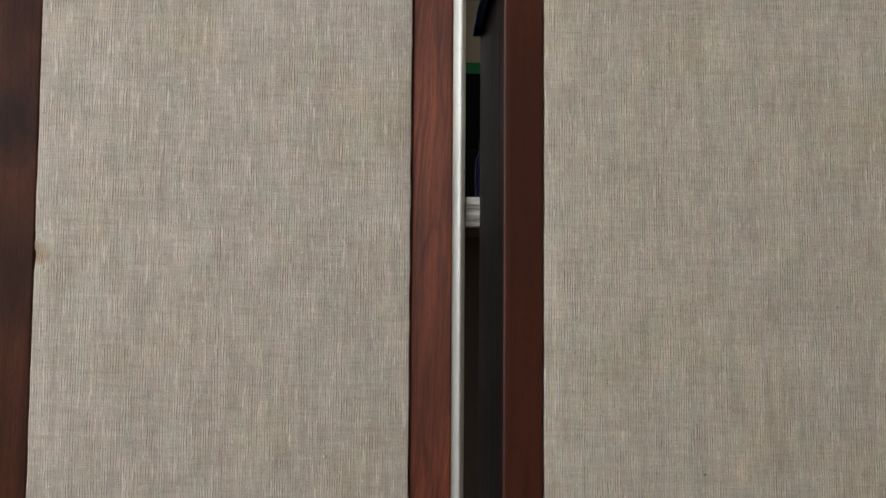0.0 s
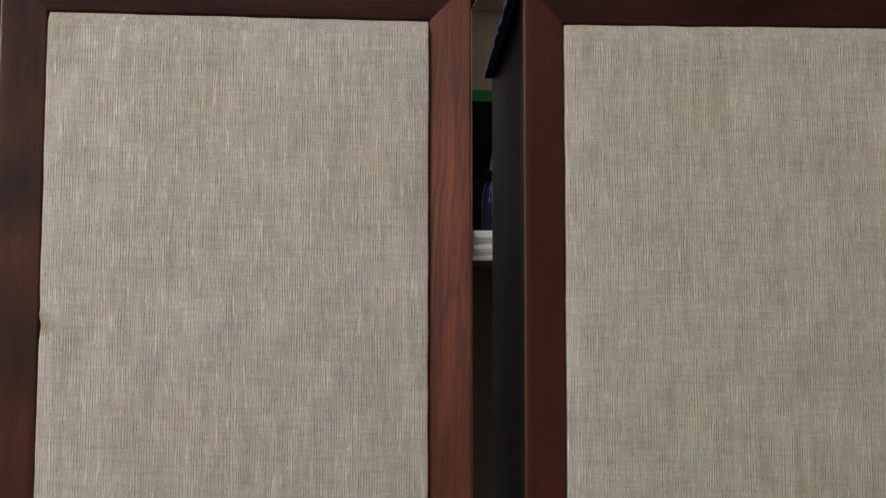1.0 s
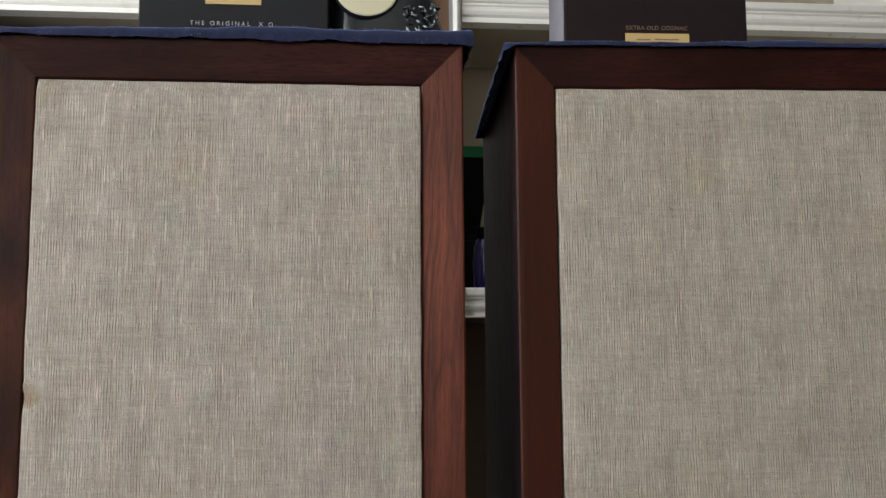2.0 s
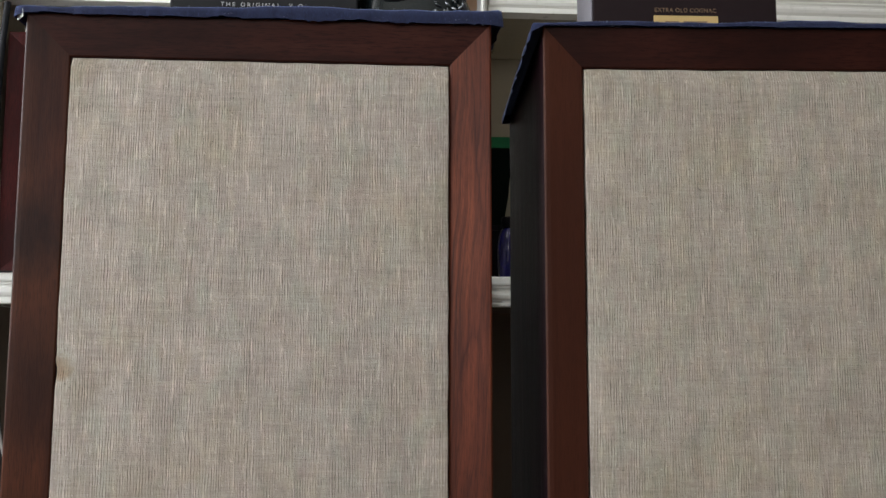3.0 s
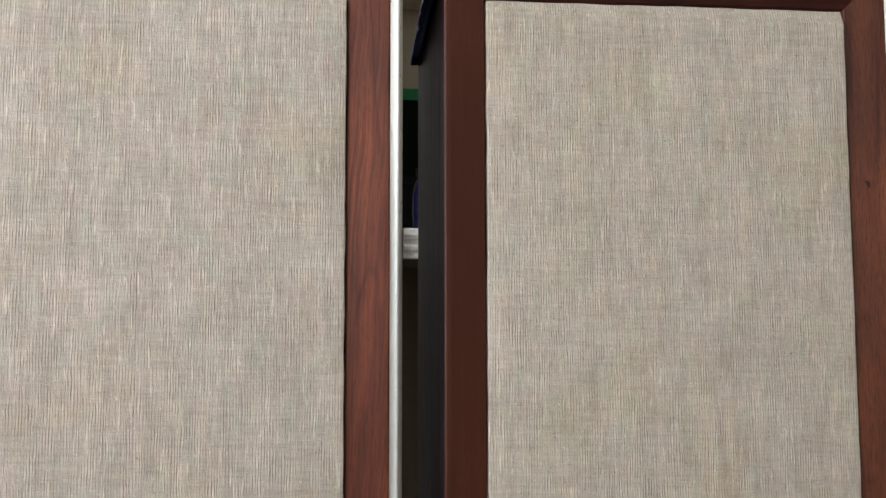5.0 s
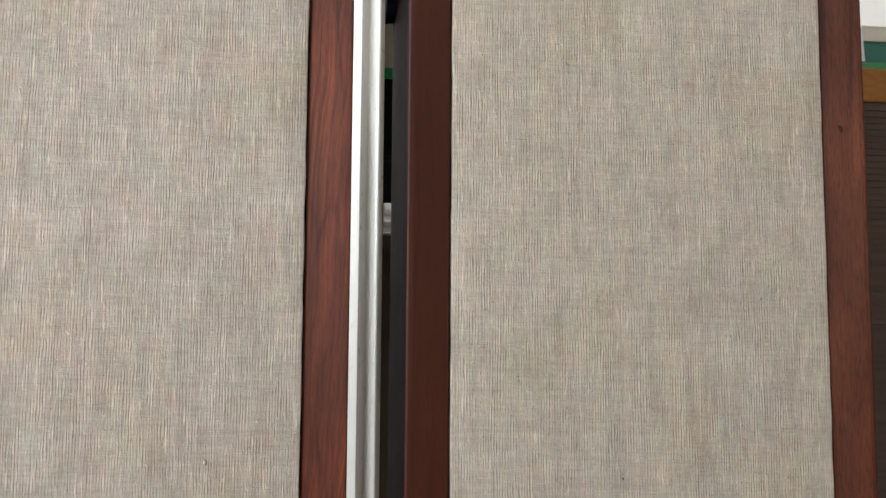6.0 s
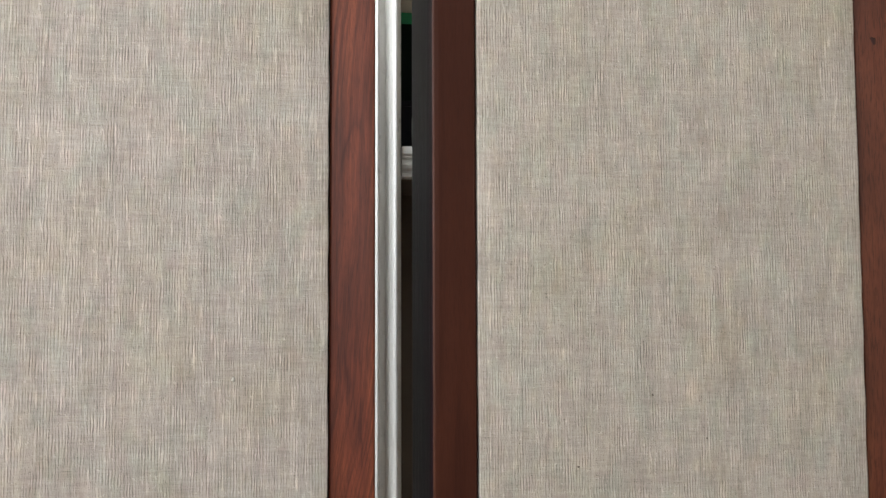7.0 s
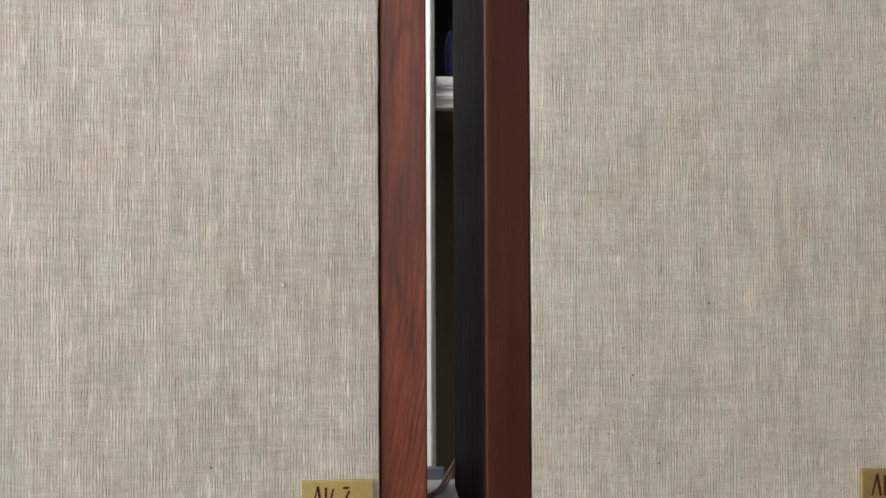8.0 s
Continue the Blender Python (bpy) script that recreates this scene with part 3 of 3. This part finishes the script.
LEFT = pose(-0.185, 0.69, TABLE)
RIGHT = pose(0.212, 0.6813, TABLE, 0, 0, -2.86)
# left uprights get about half tone: the shade on their slope, put into colour
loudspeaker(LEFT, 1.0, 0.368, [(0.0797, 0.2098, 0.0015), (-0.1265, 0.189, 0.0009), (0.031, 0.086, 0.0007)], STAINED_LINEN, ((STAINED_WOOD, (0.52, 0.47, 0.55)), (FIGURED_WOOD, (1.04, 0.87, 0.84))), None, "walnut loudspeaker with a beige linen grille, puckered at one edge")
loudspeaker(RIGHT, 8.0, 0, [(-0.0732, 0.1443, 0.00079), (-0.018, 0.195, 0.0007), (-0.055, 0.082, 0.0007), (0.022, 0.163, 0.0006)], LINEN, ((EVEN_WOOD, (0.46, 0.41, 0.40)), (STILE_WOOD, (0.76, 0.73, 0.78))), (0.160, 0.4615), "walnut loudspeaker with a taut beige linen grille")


def denim_cover(m, lie, low_front, hang_side, flares, seed, back, label):
    """A frayed denim cloth laid over a cabinet's top, its edges turned down."""
    cover = thing("denim_cloth", m, label, "cloth", "denim cloths on the loudspeakers")
    x0, x1, y0, y1 = -HW - 0.001, HW + 0.001, -0.001, back
    n = 170
    bm = bmesh.new()

    def lift(x, y):
        return HT + lie + min(0.0, (x - 0.03) * 0.026) * lie / 0.0092 + 0.0018 * noise.noise((x * 14 + seed, y * 9, seed)) + 0.0012 * noise.noise((x * 45 + seed, y * 40, 2.0))

    grid = [[bm.verts.new((x0 + (x1 - x0) * i / n, y0 + (y1 - y0) * j / 24, 0)) for i in range(n + 1)] for j in range(25)]
    for row in grid:
        for v in row:
            v.co.z = lift(v.co.x, v.co.y)
    for a, b in zip(grid, grid[1:]):
        for i in range(n):
            bm.faces.new((a[i], a[i + 1], b[i + 1], b[i]))
    ring = grid[0] + [r[-1] for r in grid[1:]] + grid[-1][-2::-1] + [r[0] for r in grid[-2:0:-1]]
    prev = ring
    for out, drop in ((0.0026, 0.03), (0.0042, 0.16), (0.0046, 0.55), (0.0047, 1.0)):
        cur = []
        for v in ring:
            p = v.co
            nx = -1 if p.x < x0 + 1e-5 else 1 if p.x > x1 - 1e-5 else 0
            ny = -1 if p.y < y0 + 1e-5 else 1 if p.y > y1 - 1e-5 else 0
            hang = p.z - (HT - low_front) if ny < 0 and not nx else hang_side
            if nx > 0 and ny < 0:
                hang *= 1.5
            hang *= 1 + 0.20 * noise.noise((p.x * 30 + seed, p.y * 30, 5.0)) + 0.11 * noise.noise((p.x * 260 + seed, p.y * 260, 8.0))
            flare = flares[0] if nx < 0 else flares[1]
            w = (out if not nx else out * flare) + (0.0014 * drop * noise.noise((p.x * 60 + seed, p.y * 60, 9.0))) + (0.0011 * drop * noise.noise((p.x * 190 + seed, p.y * 190, 4.0)))
            if nx:
                w += 0.0018 * drop * noise.noise((p.y * 75 + seed, 3.0, seed)) + 0.0016 * drop * noise.noise((p.y * 210 + seed, 6.0, seed))
            cur.append(bm.verts.new((p.x + nx * w, p.y + ny * w, p.z - drop * hang)))
        k = len(ring)
        for i in range(k):
            bm.faces.new((prev[i], prev[(i + 1) % k], cur[(i + 1) % k], cur[i]))
        prev = cur
    hem = [v.co.copy() for v in prev]
    part("sheet", bm, DENIM, cover, "", True)
    # frayed threads along the top and hem of the front edge and of both sides
    rnd = random.Random(int(seed * 10))
    bm = bmesh.new()

    def fibre(p, q, w):
        vs = [bm.verts.new(c) for c in (p + Vector((-w, 0, 0)), p + Vector((w, 0, 0)), p + Vector((0, w, w)), q)]
        for f in ((0, 1, 3), (1, 2, 3), (2, 0, 3)):
            bm.faces.new([vs[i] for i in f])

    for _ in range(430):
        x = rnd.uniform(x0, x1)
        if noise.noise((x * 25, seed, 1.0)) < -0.15:
            continue
        p = Vector((x, y0 + rnd.uniform(-0.001, 0.004), lift(x, y0) + 0.0002))
        a, l = rnd.uniform(-1.4, 1.4), rnd.uniform(0.001, 0.0035)
        fibre(p, p + Vector((l * math.sin(a), rnd.uniform(-0.002, 0.002), l * math.cos(a) * 0.55)), 0.00024)
    for _ in range(420):
        p = rnd.choice(hem)
        if p.y > y1 or noise.noise((p.x * 40, p.y * 40, seed)) < -0.1:
            continue
        p = p + Vector((0, 0, rnd.choice((0.0, 0.0, 0.0012, 0.003))))
        fibre(p, p + Vector((rnd.uniform(-0.0014, 0.0014), rnd.uniform(-0.0014, 0.0008), rnd.uniform(-0.0022, 0.0008))), 0.00012)
    for _ in range(420):
        s = rnd.choice((-1, 1))
        y = rnd.uniform(y0, y1)
        p = Vector((s * (x1 + 0.0012), y, lift(s * x1, y) - 0.0002))
        fibre(p, p + Vector((s * rnd.uniform(-0.0005, 0.0026), rnd.uniform(-0.002, 0.002), rnd.uniform(-0.002, 0.0022))), 0.0002)
    tagged(part("frayed_threads", bm, THREAD, cover, "pale frayed threads"), kind="stuff")
    return cover


denim_sheet = denim_cover(LEFT, 0.0092, 0.0022, 0.0100, (1.1, 1.5), 3.3, 0.293, "dark blue frayed denim cloth on a loudspeaker top")
denim_cover(RIGHT, 0.0040, 0.0012, 0.0085, (1.9, 1.5), 6.1, 0.274, "dark blue denim cloth turned down over a loudspeaker")
part("lining_corner", loft([[(-0.1840, -0.0016, HT + 0.0005), (-0.1790, -0.0058, HT + 0.0005), (-0.1788, -0.0052, HT + 0.0005), (-0.1836, -0.0010, HT + 0.0005)],
                            [(-0.1838, -0.0018, HT - 0.0075), (-0.1782, -0.0060, HT - 0.0055), (-0.1780, -0.0054, HT - 0.0055), (-0.1834, -0.0012, HT - 0.0075)]]),
     TAG_WHITE, denim_sheet, "white lining at a corner")
LID = TABLE + HT + 0.0085

# ---- what stands on the loudspeakers ----
carton = thing("gift_box", pose(-0.192, 0.752, LID), "charcoal gift box with small silver lettering and gold strip", "gift box")
part("body", box((-0.0785, 0, 0), (0.0785, 0.10, 0.26), 0.0015), CARTON_GREY, carton)
part("gold_strip", box((-0.024, -0.0006, 0.0425), (0.022, 0.0004, 0.071)), GOLD_LABEL, carton, "gold paper strip")
writing("lettering", "THE ORIGINAL  X O", 0.0051, pose(-0.002, -0.0006, 0.0240), SILVER_INK, carton, 1.0, 1.55)

part("inner_tray", box((0.0788, 0.062, 0.0), (0.1350, 0.10, 0.255), 0.001), SHADOW_GAP, carton, "black inner tray")
part("flap", box((0.1400, 0.0600, 0.0), (0.1868, 0.0615, 0.25)), CARDBOARD, carton, "tan cardboard flap")
part("flap_edge", box((0.1870, 0.0598, 0.0), (0.1905, 0.0617, 0.25)), TAG_WHITE, carton, "white cut edge")

bottle = thing("cognac_bottle", pose(-0.0535, 0.7835, LID), "near-black glass decanter with a cream oval label", "bottle")
rings = []
for left, right, z in ((0.056, 0.056, 0.0), (0.058, 0.060, 0.002), (0.058, 0.061, 0.008), (0.058, 0.058, 0.014), (0.058, 0.049, 0.022), (0.058, 0.040, 0.031), (0.057, 0.034, 0.045),
                       (0.057, 0.032, 0.06), (0.056, 0.034, 0.09), (0.053, 0.036, 0.12), (0.044, 0.034, 0.14), (0.022, 0.018, 0.16), (0.014, 0.014, 0.18), (0.014, 0.014, 0.215),
                       (0.017, 0.017, 0.217), (0.017, 0.017, 0.245)):
    dp = min(left, right, 0.030)
    rings.append([((right if math.cos(a) > 0 else left) * math.copysign(abs(math.cos(a)) ** 0.7, math.cos(a)), dp * math.copysign(abs(math.sin(a)) ** 0.6, math.sin(a)), z)
                  for a in (2 * math.pi * k / 48 for k in range(48))])
part("glass_body", loft(rings), DARK_GLASS, bottle, "", True)


def oval(cx, cz, rx, rz, y, thick):
    bm = bmesh.new()
    rings = []
    for yy, s in ((y + 0.004, 1.0), (y, 1.0), (y - thick, 0.96)):
        rings.append([(cx + s * rx * math.cos(a), yy, cz + s * rz * math.sin(a)) for a in (2 * math.pi * k / 48 for k in range(48))])
    bm.free()
    return loft(rings)


part("label_border", oval(-0.0278, 0.0605, 0.0285, 0.0268, -0.0305, 0.0006), BLACK_LID, bottle)
badge_oval = part("oval_label", oval(-0.0278, 0.0605, 0.0272, 0.0246, -0.0315, 0.0006), CREAM, bottle, "cream oval paper label")
for z, w in ((0.0550, 0.0165), (0.0640, 0.012)):
    part("bar", box((-0.0278 - w, -0.0325, z - 0.0018), (-0.0278 + w, -0.0318, z + 0.0018)), BLACK_LID, badge_oval)
rnd = random.Random(4)
for k in range(40):
    bm = bmesh.new()
    bmesh.ops.create_icosphere(bm, subdivisions=2, radius=0.0025)
    for v in bm.verts:
        v.co *= 1 + 0.25 * noise.noise(v.co * 700 + Vector((k, 0, 0)))
    tilt = rnd.uniform(-75, 75)
    bmesh.ops.transform(bm, matrix=pose(0.018 + rnd.uniform(-0.014, 0.016), -0.0288 - rnd.uniform(0, 0.002), 0.024 + rnd.uniform(-0.014, 0.022), 0, tilt, rnd.uniform(-40, 40))
                        @ Matrix.Diagonal((0.5, 0.4, 1.5, 1)), verts=bm.verts)
    # silver leaves stand for glints on the dark glass, put into their colour
    part("embossed_leaf", bm, GLINT_METAL if k % 3 else DARK_GLASS, bottle, "", True)

carton = thing("gift_box", pose(0.171, 0.752, LID - 0.0035, 0, 0, -2.0), "dark wine gift box with gold label and lettering", "gift box")
part("body", box((-0.081, 0, 0), (0.081, 0.068, 0.27), 0.0012), CARTON_WINE, carton)
part("pale_side", box((-0.0826, 0.0015, 0.001), (-0.0814, 0.0665, 0.268)), CARTON_SIDE, carton, "pale grey side face")
part("gold_label", box((-0.028, -0.0006, 0.0110), (0.0285, 0.0004, 0.0303)), GOLD_LABEL, carton, "gold paper label")
for x0, x1, z in ((-0.018, -0.006, 0.0245), (-0.002, 0.019, 0.0248)):
    part("bar", box((x0, -0.0009, z - 0.0006), (x1, -0.0005, z + 0.0006)), GOLD_INK, carton)
writing("lettering", "EXTRA OLD COGNAC", 0.0052, pose(0.0, -0.0006, 0.0335), GOLD_INK, carton, 1.0, 1.05)

# ---- on the shelves ----
small = thing("bookshelf_loudspeaker", pose(-0.549, 1.394, SHELF), "small dark red mahogany loudspeaker with mitred frame", "loudspeaker")
SW, SH = 0.107, 0.368
for side in ("left", "right", "top", "bottom"):
    prof = [(0.0, 0.018), (0.0, 0.001), (0.001, 0.0), (0.0330, 0.008), (0.0345, 0.018)]
    rings = []
    for end in (-1, 1):
        if side in ("left", "right"):
            rings.append([((-1 if side == "left" else 1) * (SW - d), y, SH / 2 + end * (SH / 2 - d)) for d, y in prof])
        else:
            rings.append([(end * (SW - d), y, SH / 2 + (-1 if side == "bottom" else 1) * (SH / 2 - d)) for d, y in prof])
    part("frame_piece", loft(rings), MAHOGANY, small)
part("cabinet", box((-SW, 0.018, 0.0), (SW, 0.205, SH), 0.001), MAHOGANY, small)
part("grille_cloth", box((-SW + 0.0395, 0.011, 0.0395), (SW - 0.0395, 0.0175, SH - 0.0395), 0.002), BROWN_CLOTH, small, "dark brown cloth")

for lo, hi in (((-SW + 0.0350, 0.0350), (-SW + 0.0375, SH - 0.0350)), ((SW - 0.0375, 0.0350), (SW - 0.0350, SH - 0.0350)),
               ((-SW + 0.0377, 0.0350), (SW - 0.0377, 0.0375)), ((-SW + 0.0377, SH - 0.0375), (SW - 0.0377, SH - 0.0350))):
    part("trim_bead", box((lo[0], 0.0080, lo[1]), (hi[0], 0.0176, hi[1]), 0.0006), CREAM, small, "pale bead round the cloth")
booklet = thing("booklet", pose(-0.556, 1.40, SHELF + SH), "pale grey booklet lying on the small loudspeaker", "booklet")
part("cover", box((-0.080, 0.0, 0.0), (0.060, 0.15, 0.0012), 0.0003), CARTON_SIDE, booklet)
part("pages", box((-0.079, 0.001, 0.0012), (0.0585, 0.149, 0.0075)), BOOK_GREY, booklet)
part("cover", box((-0.080, 0.0, 0.0076), (0.060, 0.15, 0.0088), 0.0003), CARTON_SIDE, booklet)

vase = thing("vase", pose(0.075, 1.594, SHELF), "dark green flared square vase with a bright green rim", "vase")


def square_ring(w, d, h, cut=0.004):
    return [(x, y, h) for x, y in ((-w + cut, -d), (w - cut, -d), (w, -d + cut), (w, d - cut), (w - cut, d), (-w + cut, d), (-w, d - cut), (-w, -d + cut))]


part("body", loft([square_ring(w, d, h) for w, d, h in ((0.034, 0.017, 0.0), (0.035, 0.018, 0.003), (0.038, 0.019, 0.045), (0.043, 0.020, 0.082), (0.0486, 0.021, 0.114), (0.0565, 0.0215, 0.163),
                                                        (0.0605, 0.022, 0.215), (0.0618, 0.022, 0.2425), (0.058, 0.019, 0.2425), (0.054, 0.018, 0.163), (0.036, 0.016, 0.05))]), GREEN_GLAZE, vase)
part("rim", loft([square_ring(w, d, h) for w, d, h in ((0.0620, 0.0222, 0.2427), (0.0626, 0.0226, 0.246), (0.0626, 0.0226, 0.260), (0.0618, 0.0220, 0.2622), (0.0590, 0.0195, 0.2622), (0.0590, 0.0195, 0.2427))]),
     GREEN_RIM, vase, "bright green rim")

jar = thing("jar", pose(0.1110, 1.440, SHELF), "cobalt blue glass jar with a black lid", "jar")
part("glass_body", lathe([(0.0120, 0), (0.0142, 0.002), (0.0160, 0.010), (0.0168, 0.035), (0.0164, 0.056), (0.0148, 0.069), (0.0118, 0.078), (0.0090, 0.083)]), COBALT, jar, "", True)
part("lid", lathe([(0.0100, 0.0832), (0.0112, 0.0840), (0.0112, 0.098), (0.0102, 0.100)]), BLACK_LID, jar, "black lid", True)
carton = thing("small_carton", pose(0.105, 1.5185, SHELF), "black cardboard carton standing at the shelf's back", "carton")
part("body", box((-0.028, 0.0, 0.0), (0.075, 0.045, 0.090), 0.001), BLACK_LID, carton)
part("lid", box((-0.029, -0.001, 0.0902), (0.076, 0.046, 0.099), 0.001), BLACK_LID, carton)

# ---- cables ----
cable = thing("cable", Matrix(), "black and pale twin cable hanging past the shelf", "cable")
part("black_strand", tube([(-0.6490, 1.366, TABLE + 0.90), (-0.6540, 1.364, TABLE + 0.80), (-0.6530, 1.360, TABLE + 0.66), (-0.6490, 1.352, TABLE + 0.498), (-0.6365, 1.348, TABLE + 0.40), (-0.6235, 1.348, TABLE + 0.288),
                           (-0.615, 1.350, TABLE + 0.18), (-0.612, 1.350, LOW + 0.004)], 0.0052), CABLE_BLACK, cable, "", True)
part("pale_strand", tube([(-0.6475, 1.352, TABLE + 0.490), (-0.6360, 1.346, TABLE + 0.40), (-0.6215, 1.345, TABLE + 0.288), (-0.6030, 1.345, TABLE + 0.212), (-0.585, 1.35, TABLE + 0.15),
                          (-0.57, 1.352, LOW + 0.003)], 0.0024), CABLE_PALE, cable, "", True)
thin = thing("thin_wire", Matrix(), "thin dark wire lying along the white shelf edge", "wire")
part("strand", tube([(-0.655, 1.3770, SHELF + 0.0014), (-0.600, 1.3765, SHELF + 0.0014), (-0.55, 1.3770, SHELF + 0.0014), (-0.44, 1.3800, SHELF + 0.0014)], 0.0013), CABLE_BLACK, thin, "", True)
cord = thing("speaker_wire", Matrix(), "translucent copper twin wire behind the loudspeakers", "wire")
for dx, r in ((0.0, 0.0021), (0.0042, 0.0018)):
    part("strand", tube([(0.085 + dx, 1.000, TABLE + 0.070), (0.068 + dx, 1.000, TABLE + 0.047), (0.052 + dx, 0.995, TABLE + 0.024), (0.040 + dx, 0.985, TABLE + 0.008), (0.030 + dx, 0.962, TABLE + 0.0022),
                         (0.014 + dx, 0.930, TABLE + 0.0022), (0.001 + dx, 0.90, TABLE + 0.0022)], r), CORD_PINK, cord, "", True)
wire = thing("red_wire", Matrix(), "thin red wire lying on the white table", "wire")
part("strand", tube([(-0.003, 0.921, TABLE + 0.0012), (0.018, 0.923, TABLE + 0.0012), (0.040, 0.926, TABLE + 0.0012)], 0.0011), CORD_RED, wire, "", True)

# ---- beside the loudspeakers ----
side = thing("side_loudspeaker", pose(0.60, 0.795, TABLE), "amber wood loudspeaker with a dark brown ribbed grille", "loudspeaker")
part("cabinet", box((-0.150, 0.012, 0.0), (0.150, 0.19, 0.5495), 0.002), ORANGE_WOOD, side)
part("top_rail", box((-0.150, 0.0, 0.518), (0.150, 0.0118, 0.5495), 0.0015), ORANGE_WOOD, side)
part("grille_backing", box((-0.149, 0.0026, 0.004), (0.149, 0.0115, 0.5175)), BROWN_CLOTH, side)
for k in range(85):
    part("rib", box((-0.149, 0.0015, 0.006 + 0.006 * k), (0.149, 0.0025, 0.0095 + 0.006 * k)), BROWN_CLOTH, side)


def book(lo, hi, cover, pages, label):
    b = thing("book", pose(0.60, 0.795, TABLE + 0.5500), label, "book", "books on the amber loudspeaker")
    t = 0.0025
    part("lower_board", box(lo, (hi[0], hi[1], lo[2] + t), 0.0006), cover, b)
    part("upper_board", box((lo[0], lo[1], hi[2] - t), hi, 0.0006), cover, b)
    part("spine", box((lo[0], lo[1], lo[2] + t), (hi[0], lo[1] + t, hi[2] - t)), cover, b)
    part("page_block", box((lo[0] + 0.003, lo[1] + t, lo[2] + t), (hi[0] - 0.003, hi[1] - 0.004, hi[2] - t)), pages, b)


book((-0.148, 0.004, 0.0), (0.145, 0.18, 0.0064), BOOK_LEAF, BOOK_GREY, "bright green hardback lying flat")
book((-0.146, 0.006, 0.0066), (0.140, 0.175, 0.0268), BOOK_GREEN, BOOK_GREY, "dark green hardback lying flat")
book((-0.146, 0.004, 0.0270), (0.142, 0.175, 0.0420), BOOK_GREY, BOOK_GREY, "grey paper bound book lying flat")
slip = thing("paper_slip", pose(0.4712, 0.797, TABLE + 0.5566), "white paper slip standing against the books", "paper")
part("sheet", loft([[(-0.0022, 0.0, 0.0), (0.0026, 0.0, 0.0), (0.0026, 0.0006, 0.0), (-0.0022, 0.0006, 0.0)], [(-0.0022, 0.0, 0.034), (0.0008, 0.0, 0.034), (0.0008, 0.0006, 0.034), (-0.0022, 0.0006, 0.034)]]), TAG_WHITE, slip)
